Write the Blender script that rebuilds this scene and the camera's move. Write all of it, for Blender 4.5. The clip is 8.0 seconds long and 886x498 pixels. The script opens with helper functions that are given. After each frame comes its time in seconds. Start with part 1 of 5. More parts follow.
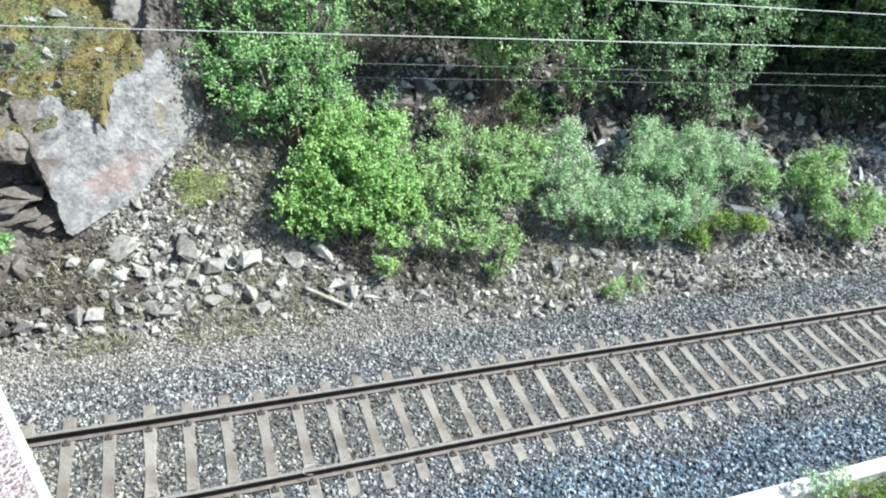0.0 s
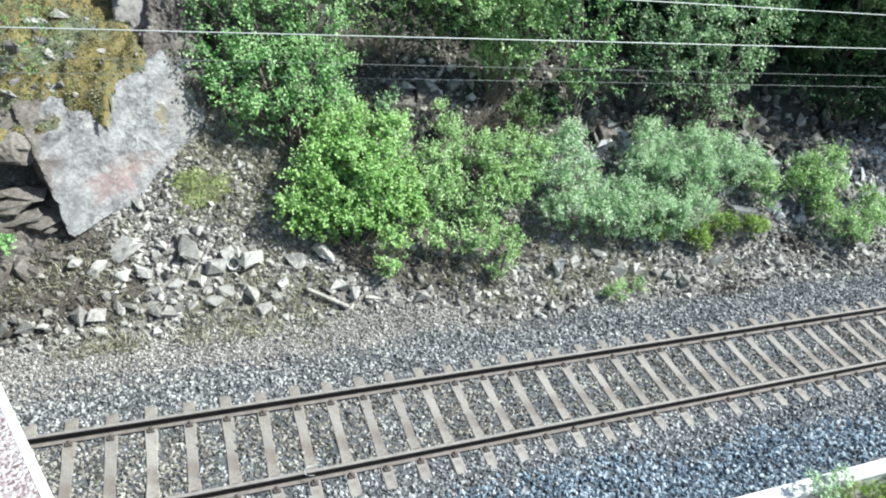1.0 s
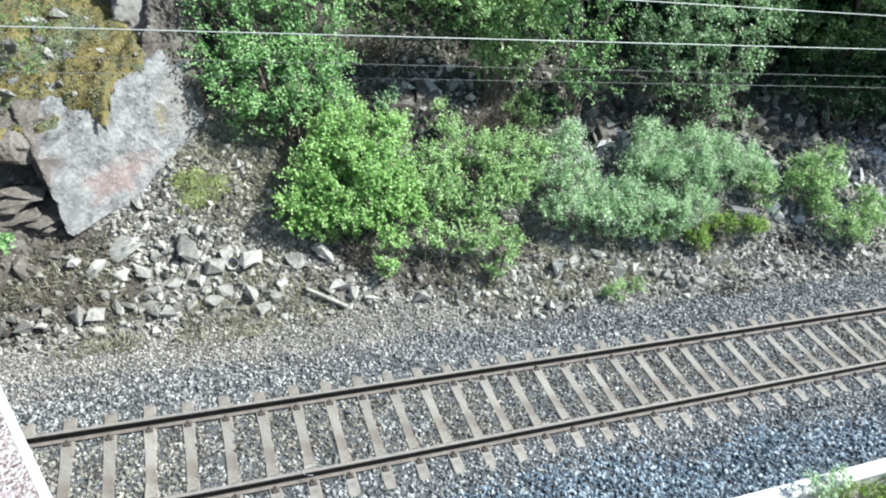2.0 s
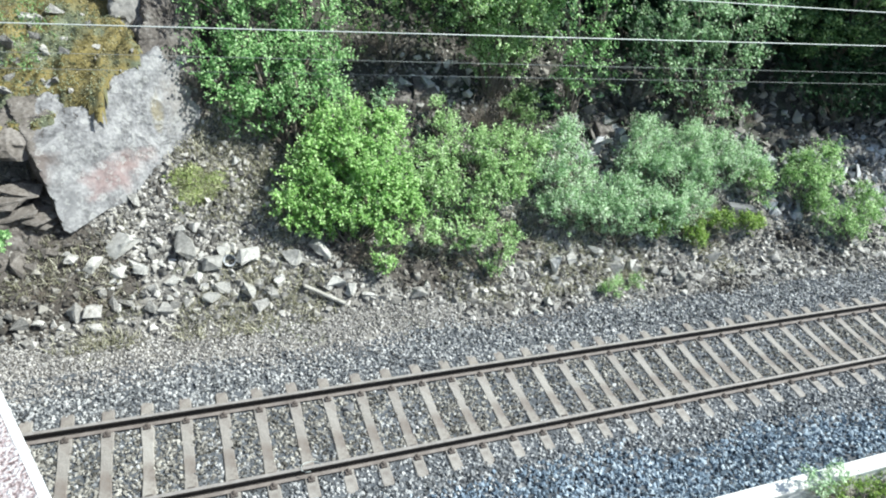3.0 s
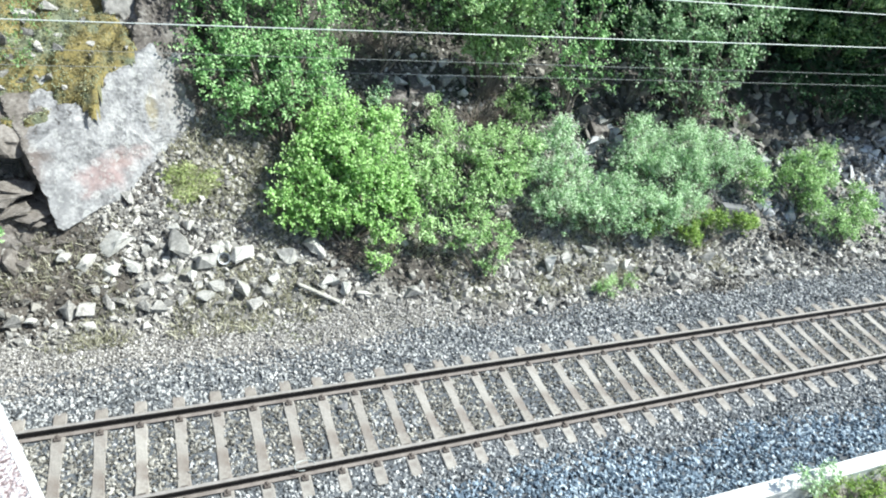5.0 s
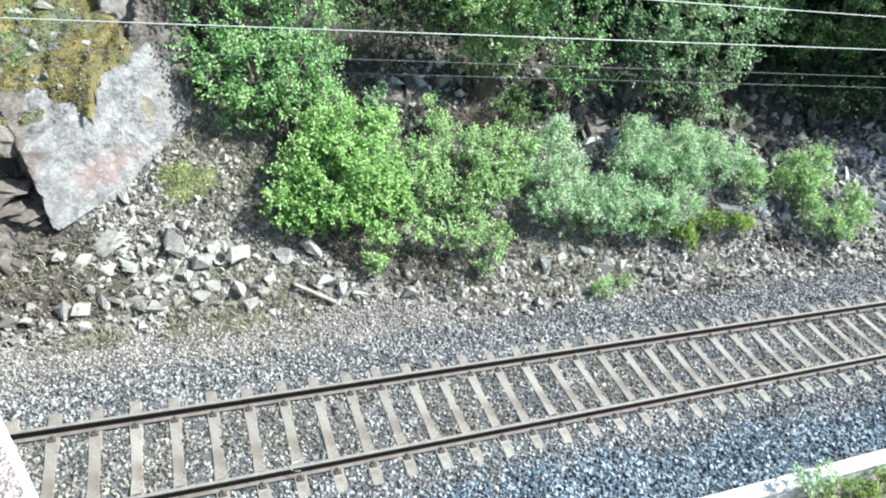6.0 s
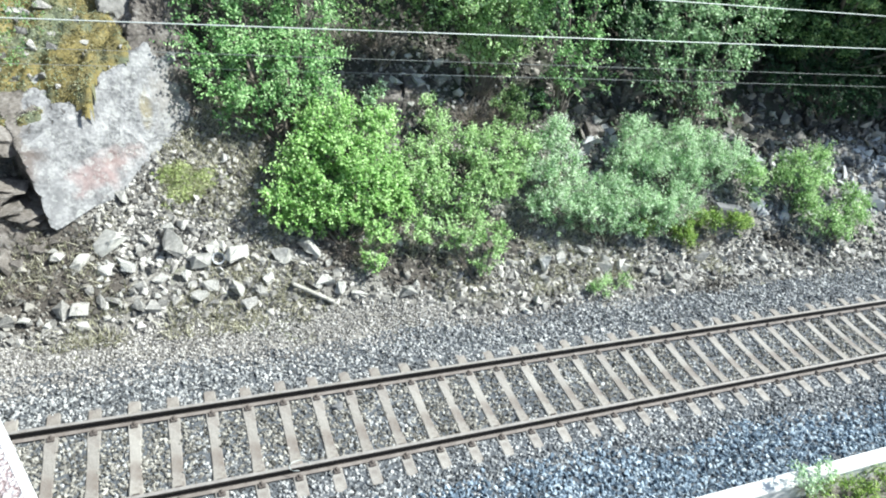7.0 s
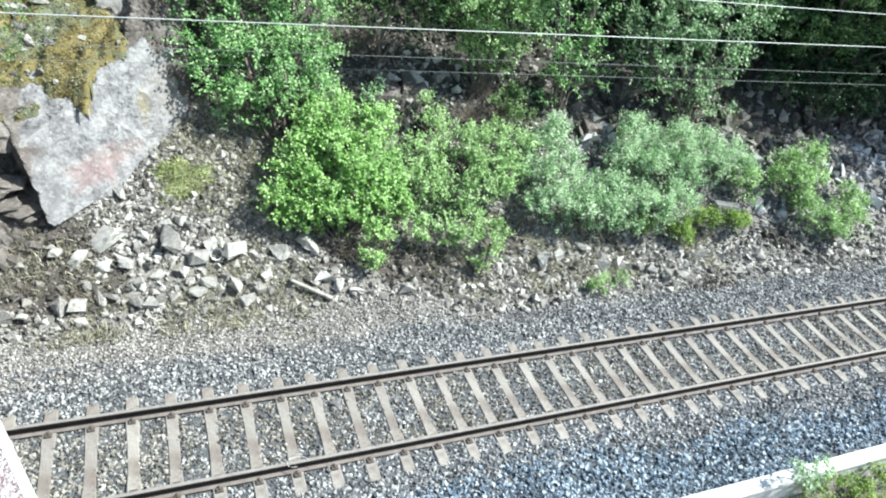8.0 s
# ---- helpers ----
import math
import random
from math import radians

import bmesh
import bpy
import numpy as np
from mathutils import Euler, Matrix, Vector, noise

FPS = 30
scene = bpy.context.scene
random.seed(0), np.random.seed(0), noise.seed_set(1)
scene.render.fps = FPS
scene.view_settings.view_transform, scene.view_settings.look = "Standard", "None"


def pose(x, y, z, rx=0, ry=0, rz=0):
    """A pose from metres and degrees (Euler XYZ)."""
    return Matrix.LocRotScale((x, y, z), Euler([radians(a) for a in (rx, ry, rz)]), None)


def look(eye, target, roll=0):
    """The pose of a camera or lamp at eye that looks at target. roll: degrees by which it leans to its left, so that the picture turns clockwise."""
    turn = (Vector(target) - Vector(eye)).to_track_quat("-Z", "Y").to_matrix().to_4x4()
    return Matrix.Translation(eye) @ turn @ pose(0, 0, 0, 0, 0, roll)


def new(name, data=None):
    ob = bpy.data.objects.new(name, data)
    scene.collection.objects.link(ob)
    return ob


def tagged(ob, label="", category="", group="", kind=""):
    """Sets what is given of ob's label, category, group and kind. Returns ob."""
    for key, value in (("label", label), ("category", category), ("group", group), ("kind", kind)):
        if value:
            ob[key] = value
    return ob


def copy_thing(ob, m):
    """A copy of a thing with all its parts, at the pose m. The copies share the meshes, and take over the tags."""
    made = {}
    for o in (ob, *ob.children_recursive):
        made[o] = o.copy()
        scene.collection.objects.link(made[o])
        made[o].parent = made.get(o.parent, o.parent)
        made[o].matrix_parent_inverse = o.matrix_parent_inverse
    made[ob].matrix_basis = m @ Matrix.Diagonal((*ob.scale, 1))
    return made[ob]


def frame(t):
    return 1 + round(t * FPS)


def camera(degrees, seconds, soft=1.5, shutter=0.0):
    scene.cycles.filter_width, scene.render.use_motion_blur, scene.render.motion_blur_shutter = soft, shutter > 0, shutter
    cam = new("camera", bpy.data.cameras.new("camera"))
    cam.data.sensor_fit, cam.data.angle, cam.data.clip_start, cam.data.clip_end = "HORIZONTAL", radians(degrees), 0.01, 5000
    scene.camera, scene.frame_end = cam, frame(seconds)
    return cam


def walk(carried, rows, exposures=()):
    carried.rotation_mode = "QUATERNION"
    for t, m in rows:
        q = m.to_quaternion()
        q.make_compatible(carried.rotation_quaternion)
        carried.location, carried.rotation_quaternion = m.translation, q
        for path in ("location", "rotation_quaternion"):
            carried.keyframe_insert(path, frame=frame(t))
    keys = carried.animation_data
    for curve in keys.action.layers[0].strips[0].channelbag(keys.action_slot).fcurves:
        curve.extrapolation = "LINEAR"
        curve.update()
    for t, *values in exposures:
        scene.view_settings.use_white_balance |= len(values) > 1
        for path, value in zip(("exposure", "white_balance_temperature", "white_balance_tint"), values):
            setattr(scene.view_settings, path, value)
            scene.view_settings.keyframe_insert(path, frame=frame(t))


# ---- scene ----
import itertools

cam = camera(65.59, 8.0, soft=2.0)


def aim(t, yaw, pitch, roll, eye=(1.929, -7.592, 9.522)):
    """A row of the path: yaw from north to east, pitch downward, and lean, in degrees."""
    a, b = radians(yaw), radians(pitch)
    way = Vector((math.sin(a) * math.cos(b), math.cos(a) * math.cos(b), -math.sin(b)))
    return t, look(eye, Vector(eye) + way, roll)


walk(cam, [
    aim(0.0, 25.487, 34.480, 10.237),
    aim(0.5, 25.414, 34.452, 10.107),
    aim(1.0, 25.322, 34.434, 10.126),
    aim(1.5, 25.300, 34.385, 10.187),
    aim(3.0, 25.718, 34.659, 10.375),
    aim(3.5, 25.814, 34.715, 10.446),
    aim(4.0, 25.991, 34.726, 10.692),
    aim(4.5, 26.086, 34.707, 10.762),
    aim(6.0, 26.618, 34.575, 11.206),
    aim(6.5, 26.713, 34.593, 11.150),
    aim(7.0, 26.757, 34.597, 11.220),
    aim(7.5, 26.979, 34.725, 11.434),
    aim(8.0, 26.996, 34.818, 11.502),
], exposures=[(0.0, 0.82, 6230, 3), (1.5, 0.78, 6230, 3), (3.0, 0.77, 6230, 3), (3.5, 0.83, 6230, 3), (4.0, 0.96, 6230, 3), (4.5, 1.04, 6230, 3), (8.0, 1.02, 6230, 3)])

# ---- light ----
SUN_FROM = Vector((0.74, -0.27, 1.0)).normalized()
world = bpy.data.worlds.new("sky")
scene.world = world
world.use_nodes = True
wt = world.node_tree
sky = wt.nodes.new("ShaderNodeTexSky")
sky.sky_type = "NISHITA"
sky.sun_disc = False
sky.sun_elevation = math.asin(SUN_FROM.z)
sky.sun_rotation = math.atan2(SUN_FROM.x, SUN_FROM.y)
wt.nodes["Background"].inputs["Strength"].default_value = 0.105
wt.links.new(sky.outputs[0], wt.nodes["Background"].inputs[0])
sun = new("sun", bpy.data.lights.new("sun", "SUN"))
sun.data.energy = 5.0
sun.data.angle = radians(0.53)
sun.data.color = (1.0, 0.975, 0.92)
sun.matrix_world = look((30, -20, 40), Vector((30, -20, 40)) - SUN_FROM)


# ---- materials ----
def mat(name, stops, scale=6.0, rough=0.85, metal=0.0, bump=0.3, bump_scale=30.0, island=0.0, piece=0.0,
        fine=0.35, translucent=0.0, patch=None, patch_scale=1.0, patch_at=(0.5, 0.6)):
    """Colour ramp over two scales of noise, relief, and tint by island or by piece."""
    m = bpy.data.materials.new(name)
    m.use_nodes = True
    nt = m.node_tree
    N, L = nt.nodes, nt.links
    bs = N["Principled BSDF"]
    co = N.new("ShaderNodeTexCoord")
    n1, n2 = N.new("ShaderNodeTexNoise"), N.new("ShaderNodeTexNoise")
    n1.inputs["Scale"].default_value, n1.inputs["Detail"].default_value = scale, 6
    n2.inputs["Scale"].default_value, n2.inputs["Detail"].default_value = bump_scale, 5
    for n in (n1, n2):
        L.new(co.outputs["Object"], n.inputs["Vector"])
    mx = N.new("ShaderNodeMix")
    mx.inputs["Factor"].default_value = fine
    L.new(n1.outputs["Fac"], mx.inputs["A"])
    L.new(n2.outputs["Fac"], mx.inputs["B"])
    last = mx.outputs["Result"]
    for amount, node, out in ((island, "ShaderNodeNewGeometry", "Random Per Island"), (piece, "ShaderNodeObjectInfo", "Random")):
        if amount:
            g = N.new(node)
            add = N.new("ShaderNodeMath")
            add.operation = "MULTIPLY_ADD"
            L.new(g.outputs[out], add.inputs[0])
            add.inputs[1].default_value = amount
            sh = N.new("ShaderNodeMath")
            sh.operation = "SUBTRACT"
            L.new(last, sh.inputs[0])
            sh.inputs[1].default_value = amount / 2
            L.new(sh.outputs[0], add.inputs[2])
            last = add.outputs[0]
    ramp = N.new("ShaderNodeValToRGB")
    e = ramp.color_ramp.elements
    while len(e) < len(stops):
        e.new(0.5)
    for k, (p, c) in zip(e, stops):
        k.position, k.color = p, (*c, 1)
    L.new(last, ramp.inputs[0])
    colour = ramp.outputs[0]
    if patch:
        n3 = N.new("ShaderNodeTexNoise")
        n3.inputs["Scale"].default_value, n3.inputs["Detail"].default_value = patch_scale, 7
        n3.inputs["Roughness"].default_value = 0.65
        L.new(co.outputs["Object"], n3.inputs["Vector"])
        rg = N.new("ShaderNodeMapRange")
        rg.inputs["From Min"].default_value, rg.inputs["From Max"].default_value = patch_at
        L.new(n3.outputs["Fac"], rg.inputs["Value"])
        pm = N.new("ShaderNodeMix")
        pm.data_type = "RGBA"
        L.new(rg.outputs[0], pm.inputs["Factor"])
        L.new(colour, pm.inputs["A"])
        pm.inputs["B"].default_value = (*patch, 1)
        colour = pm.outputs["Result"]
    L.new(colour, bs.inputs["Base Color"])
    bs.inputs["Roughness"].default_value, bs.inputs["Metallic"].default_value = rough, metal
    if bump:
        bp = N.new("ShaderNodeBump")
        bp.inputs["Strength"].default_value, bp.inputs["Distance"].default_value = bump, 0.02
        L.new(n2.outputs["Fac"], bp.inputs["Height"])
        L.new(bp.outputs[0], bs.inputs["Normal"])
    if translucent:
        tr = N.new("ShaderNodeBsdfTranslucent")
        L.new(colour, tr.inputs["Color"])
        ms = N.new("ShaderNodeMixShader")
        ms.inputs[0].default_value = translucent
        L.new(bs.outputs[0], ms.inputs[1])
        L.new(tr.outputs[0], ms.inputs[2])
        L.new(ms.outputs[0], N["Material Output"].inputs["Surface"])
    return m


M_SOIL = mat("stony soil", [(0.3, (0.06, 0.056, 0.051)), (0.5, (0.175, 0.165, 0.15)), (0.7, (0.32, 0.305, 0.28))], scale=3, bump=1.0,
             bump_scale=22, fine=0.6, patch=(0.10, 0.12, 0.04), patch_scale=0.55, patch_at=(0.55, 0.72))
# Dark earth, with the shade below bushes put into the colour.
M_EARTH = mat("dark bare earth and bush shade", [(0.3, (0.024, 0.02, 0.017)), (0.5, (0.07, 0.06, 0.051)), (0.7, (0.15, 0.134, 0.115))], scale=4, bump=1.0, bump_scale=24, fine=0.6)
# Ground under the wood; its shade is put into this dark colour.
M_SHADED_FLOOR = mat("forest floor darkened for shade", [(0.3, (0.018, 0.016, 0.013)), (0.5, (0.045, 0.04, 0.034)), (0.7, (0.09, 0.085, 0.075))], scale=3, bump=1.0,
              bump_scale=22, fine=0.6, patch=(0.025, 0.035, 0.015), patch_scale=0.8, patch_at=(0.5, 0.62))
M_BALLAST = mat("grey ballast", [(0.12, (0.055, 0.057, 0.06)), (0.38, (0.162, 0.17, 0.178)), (0.62, (0.295, 0.30, 0.305)), (0.88, (0.47, 0.47, 0.465))],
                scale=1.2, bump=0.4, island=0.85, fine=0.3)
M_WARM = mat("dusty ballast", [(0.12, (0.052, 0.049, 0.042)), (0.38, (0.145, 0.137, 0.122)), (0.62, (0.245, 0.233, 0.208)), (0.88, (0.37, 0.355, 0.32))],
             scale=1.2, bump=0.4, island=0.85, fine=0.3)
M_BLUE = mat("fresh blue-grey ballast", [(0.12, (0.036, 0.052, 0.07)), (0.38, (0.112, 0.155, 0.205)), (0.62, (0.215, 0.275, 0.34)), (0.88, (0.41, 0.47, 0.52))],
             scale=1.2, bump=0.4, island=0.85, fine=0.3)
M_BED = mat("fine grit of the track bed", [(0.3, (0.026, 0.029, 0.034)), (0.5, (0.075, 0.082, 0.093)), (0.7, (0.16, 0.172, 0.188))], scale=6, bump=1.0,
            bump_scale=40, fine=0.7)
M_GRAVEL = mat("pale gravel", [(0.12, (0.105, 0.10, 0.096)), (0.35, (0.225, 0.214, 0.204)), (0.6, (0.335, 0.32, 0.304)), (0.88, (0.48, 0.462, 0.44))],
               scale=1.2, bump=0.4, island=0.8, fine=0.3)
M_RUBBLE = mat("grey rubble", [(0.15, (0.05, 0.047, 0.045)), (0.45, (0.195, 0.186, 0.172)), (0.8, (0.46, 0.44, 0.41))],
               scale=2.0, bump=0.5, island=0.7, fine=0.35)
# Dark for earth, and for shade put into the colour under the wood.
M_EARTHSHADE = mat("rubble dark with earth and shade", [(0.15, (0.028, 0.024, 0.02)), (0.45, (0.085, 0.077, 0.067)), (0.8, (0.25, 0.235, 0.21))],
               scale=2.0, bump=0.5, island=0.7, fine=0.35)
M_SLAB = mat("grey slabs", [(0.15, (0.06, 0.06, 0.063)), (0.45, (0.25, 0.25, 0.255)), (0.8, (0.53, 0.53, 0.535))], scale=2.0, bump=0.5, island=0.7, fine=0.35)
M_STONE = mat("broken granite", [(0.2, (0.10, 0.098, 0.094)), (0.5, (0.25, 0.24, 0.225)), (0.8, (0.45, 0.435, 0.405))],
              scale=4.0, bump=0.6, piece=0.5, fine=0.4, bump_scale=18)
M_PALE = mat("pale broken granite", [(0.2, (0.17, 0.165, 0.155)), (0.5, (0.38, 0.37, 0.345)), (0.8, (0.62, 0.60, 0.56))],
             scale=4.0, bump=0.6, piece=0.45, fine=0.4, bump_scale=18)
M_ROCK = mat("pale granite", [(0.30, (0.05, 0.05, 0.051)), (0.40, (0.125, 0.124, 0.127)), (0.52, (0.215, 0.213, 0.218)), (0.66, (0.335, 0.331, 0.33))], scale=3.2,
             bump=0.45, bump_scale=16, fine=0.4)


def add_stain(m, at, reach, colour, most):
    """A soft-edged stain of its own shape on a rock: its centre and its reach along each axis, in metres."""
    nt = m.node_tree
    N, L = nt.nodes, nt.links
    bs = N["Principled BSDF"]
    under = bs.inputs["Base Color"].links[0].from_socket
    co, wob, mp = N.new("ShaderNodeTexCoord"), N.new("ShaderNodeTexNoise"), N.new("ShaderNodeVectorMath")
    wob.inputs["Scale"].default_value, wob.inputs["Detail"].default_value = 3.5, 6
    L.new(co.outputs["Object"], wob.inputs["Vector"])
    mp.operation = "SUBTRACT"
    L.new(co.outputs["Object"], mp.inputs[0])
    mp.inputs[1].default_value = at
    sc = N.new("ShaderNodeVectorMath")
    sc.operation = "DIVIDE"
    L.new(mp.outputs[0], sc.inputs[0])
    sc.inputs[1].default_value = reach
    ln = N.new("ShaderNodeVectorMath")
    ln.operation = "LENGTH"
    L.new(sc.outputs[0], ln.inputs[0])
    ad = N.new("ShaderNodeMath")
    ad.operation = "MULTIPLY_ADD"
    L.new(wob.outputs["Fac"], ad.inputs[0])
    ad.inputs[1].default_value = 2.2
    L.new(ln.outputs["Value"], ad.inputs[2])
    rg = N.new("ShaderNodeMapRange")
    rg.inputs["From Min"].default_value, rg.inputs["From Max"].default_value = 2.25, 1.5
    rg.inputs["To Min"].default_value, rg.inputs["To Max"].default_value = 0.0, most
    L.new(ad.outputs[0], rg.inputs["Value"])
    mix = N.new("ShaderNodeMix")
    mix.data_type = "RGBA"
    L.new(rg.outputs[0], mix.inputs["Factor"])
    L.new(under, mix.inputs["A"])
    mix.inputs["B"].default_value = (*colour, 1)
    L.new(mix.outputs["Result"], bs.inputs["Base Color"])


def add_lichen(m, ring, scale):
    """Pale rings of lichen of many sizes over a rock."""
    nt = m.node_tree
    N, L = nt.nodes, nt.links
    bs = N["Principled BSDF"]
    under = bs.inputs["Base Color"].links[0].from_socket
    co, vo = N.new("ShaderNodeTexCoord"), N.new("ShaderNodeTexVoronoi")
    vo.inputs["Scale"].default_value = scale
    wob = N.new("ShaderNodeTexNoise")
    wob.inputs["Scale"].default_value, wob.inputs["Detail"].default_value = 9.0, 4
    L.new(co.outputs["Object"], wob.inputs["Vector"])
    bend = N.new("ShaderNodeVectorMath")
    bend.operation = "MULTIPLY_ADD"
    L.new(wob.outputs["Color"], bend.inputs[0])
    bend.inputs[1].default_value = (0.3, 0.3, 0.3)
    L.new(co.outputs["Object"], bend.inputs[2])
    L.new(bend.outputs[0], vo.inputs["Vector"])
    ramp = N.new("ShaderNodeValToRGB")
    e = ramp.color_ramp.elements
    for _ in range(3):
        e.new(0.5)
    for k, (p, v) in zip(e, ((0.0, 0.3), (0.16, 0.2), (0.27, 0.55), (0.33, 0.5), (0.46, 0.0))):
        k.position, k.color = p, (v, v, v, 1)
    L.new(vo.outputs["Distance"], ramp.inputs[0])
    sep = N.new("ShaderNodeSeparateColor")
    L.new(vo.outputs["Color"], sep.inputs[0])
    pick = N.new("ShaderNodeMath")
    pick.operation = "GREATER_THAN"
    pick.inputs[1].default_value = 0.6
    L.new(sep.outputs[0], pick.inputs[0])
    mul = N.new("ShaderNodeMath")
    mul.operation = "MULTIPLY"
    L.new(pick.outputs[0], mul.inputs[0])
    L.new(ramp.outputs[0], mul.inputs[1])
    mix = N.new("ShaderNodeMix")
    mix.data_type = "RGBA"
    L.new(mul.outputs[0], mix.inputs["Factor"])
    L.new(under, mix.inputs["A"])
    mix.inputs["B"].default_value = (*ring, 1)
    L.new(mix.outputs["Result"], bs.inputs["Base Color"])


add_stain(M_ROCK, (0.85, 5.6, 1.75), (0.62, 0.5, 0.34), (0.255, 0.165, 0.155), 0.6)
add_stain(M_ROCK, (1.3, 5.95, 1.95), (0.5, 0.4, 0.25), (0.27, 0.19, 0.175), 0.5)
add_stain(M_ROCK, (1.74, 6.68, 2.66), (0.12, 0.4, 0.42), (0.185, 0.155, 0.08), 0.7)
add_stain(M_ROCK, (2.2, 6.9, 2.9), (0.4, 0.7, 0.8), (0.225, 0.205, 0.185), 0.6)
add_stain(M_ROCK, (0.05, 5.05, 1.55), (0.18, 0.3, 0.35), (0.15, 0.15, 0.155), 0.6)
add_stain(M_ROCK, (-0.55, 5.4, 2.2), (0.5, 0.6, 0.6), (0.12, 0.095, 0.085), 0.85)
add_lichen(M_ROCK, (0.36, 0.36, 0.35), 5.0)
add_lichen(M_ROCK, (0.33, 0.33, 0.325), 8.5)
# Dark from weathering, and as coloured-in shade on turned-away faces, shelf and ledges.
M_DARKROCK = mat("weathered rock and coloured-in shade", [(0.3, (0.03, 0.025, 0.022)), (0.5, (0.09, 0.078, 0.07)), (0.72, (0.24, 0.225, 0.21))], scale=2.5,
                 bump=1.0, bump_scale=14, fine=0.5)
M_BROWNROCK = mat("brown stained rock", [(0.3, (0.055, 0.047, 0.04)), (0.5, (0.15, 0.133, 0.118)), (0.72, (0.29, 0.268, 0.25))], scale=2.5,
                  bump=1.0, bump_scale=14, fine=0.5)
M_MOSS = mat("dry moss", [(0.3, (0.05, 0.046, 0.024)), (0.44, (0.125, 0.105, 0.042)), (0.57, (0.20, 0.16, 0.05)), (0.75, (0.28, 0.255, 0.16))], scale=3.0, bump=1.0,
             bump_scale=26, fine=0.5, patch=(0.12, 0.135, 0.085), patch_scale=1.1, patch_at=(0.47, 0.56))
M_CONCRETE = mat("sleeper concrete", [(0.3, (0.20, 0.185, 0.17)), (0.55, (0.29, 0.272, 0.25)), (0.8, (0.36, 0.345, 0.315))], scale=7, bump=0.5,
                 piece=0.2, bump_scale=45, rough=0.9, fine=0.45, patch=(0.145, 0.118, 0.102), patch_scale=1.6, patch_at=(0.48, 0.68))
# Near black: rust, with the shade of web and head sides put in.
M_RAIL = mat("rust with rail-side shade", [(0.3, (0.007, 0.0055, 0.005)), (0.6, (0.016, 0.012, 0.0105)), (0.8, (0.04, 0.031, 0.027))], scale=4, bump=0.2, rough=0.85,
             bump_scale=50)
M_RAILFOOT = mat("dusty rail foot", [(0.3, (0.11, 0.092, 0.084)), (0.7, (0.22, 0.195, 0.18))], scale=5, bump=0.2, rough=0.85)
M_RAILTOP = mat("worn rail head", [(0.3, (0.23, 0.21, 0.195)), (0.7, (0.37, 0.345, 0.325))], scale=6, bump=0.05, rough=0.5, metal=0.3)
M_CLIP = mat("rusty clip", [(0.3, (0.045, 0.037, 0.033)), (0.7, (0.12, 0.10, 0.09))], scale=20, bump=0.2, rough=0.8)
M_WALL = mat("pale wall concrete", [(0.3, (0.50, 0.49, 0.475)), (0.55, (0.66, 0.655, 0.64)), (0.8, (0.76, 0.755, 0.735))], scale=2.5, bump=0.25, fine=0.5,
             bump_scale=50, rough=0.9)
M_AGGREGATE = mat("exposed pink aggregate", [(0.38, (0.16, 0.11, 0.105)), (0.46, (0.40, 0.32, 0.315)), (0.54, (0.54, 0.49, 0.485)), (0.62, (0.66, 0.63, 0.62))], scale=75,
                  bump=0.8, bump_scale=150, fine=0.4)
M_WIRE = mat("aluminium wire", [(0.3, (0.45, 0.48, 0.46)), (0.7, (0.62, 0.65, 0.63))], scale=2, bump=0.0, rough=0.5, metal=0.2)
M_WIREDULL = mat("dull wire", [(0.3, (0.15, 0.16, 0.155)), (0.7, (0.26, 0.28, 0.27))], scale=2, bump=0.0, rough=0.6, metal=0.2)
M_BARK = mat("grey bark", [(0.3, (0.06, 0.05, 0.04)), (0.7, (0.22, 0.19, 0.16))], scale=9, bump=0.6, bump_scale=40)
M_WOOD = mat("weathered wood", [(0.3, (0.22, 0.21, 0.185)), (0.7, (0.40, 0.385, 0.35))], scale=8, bump=0.4, bump_scale=45)


def leaf_mat(name, dark, mid, light):
    return mat(name, [(0.28, dark), (0.5, mid), (0.72, light)], scale=2.2, rough=0.42, bump=0.0, island=0.5, fine=0.25, translucent=0.36)


M_LEAF_BIRCH = leaf_mat("birch leaves", (0.07, 0.19, 0.05), (0.21, 0.42, 0.14), (0.51, 0.72, 0.37))
M_LEAF_BRIGHT = leaf_mat("bright leaves", (0.11, 0.25, 0.05), (0.30, 0.53, 0.15), (0.56, 0.76, 0.36))
M_LEAF_MID = leaf_mat("bush leaves", (0.11, 0.225, 0.06), (0.325, 0.525, 0.19), (0.66, 0.82, 0.48))
M_LEAF_WILLOW = leaf_mat("willow leaves", (0.10, 0.215, 0.085), (0.375, 0.595, 0.295), (0.82, 0.92, 0.72))
M_LEAF_HEATH = leaf_mat("heather tips", (0.10, 0.18, 0.035), (0.25, 0.40, 0.08), (0.44, 0.57, 0.17))
M_LEAF_EDGE = leaf_mat("grey-green leaves", (0.08, 0.17, 0.065), (0.23, 0.40, 0.185), (0.58, 0.73, 0.48))
M_LEAF_SAGE = leaf_mat("grey-green ground plants", (0.085, 0.105, 0.055), (0.19, 0.22, 0.12), (0.38, 0.41, 0.28))
M_LEAF_DULL = leaf_mat("dull leaves", (0.05, 0.115, 0.035), (0.15, 0.265, 0.085), (0.33, 0.46, 0.20))
# Spruce needles; on undergrowth and thickets the dark stands for the wood's shade.
M_LEAF_DARK = leaf_mat("needles and shade-dark leaves", (0.012, 0.036, 0.015), (0.034, 0.086, 0.036), (0.08, 0.16, 0.075))
M_GRASS = leaf_mat("grass blades", (0.19, 0.19, 0.115), (0.39, 0.375, 0.275), (0.58, 0.555, 0.44))
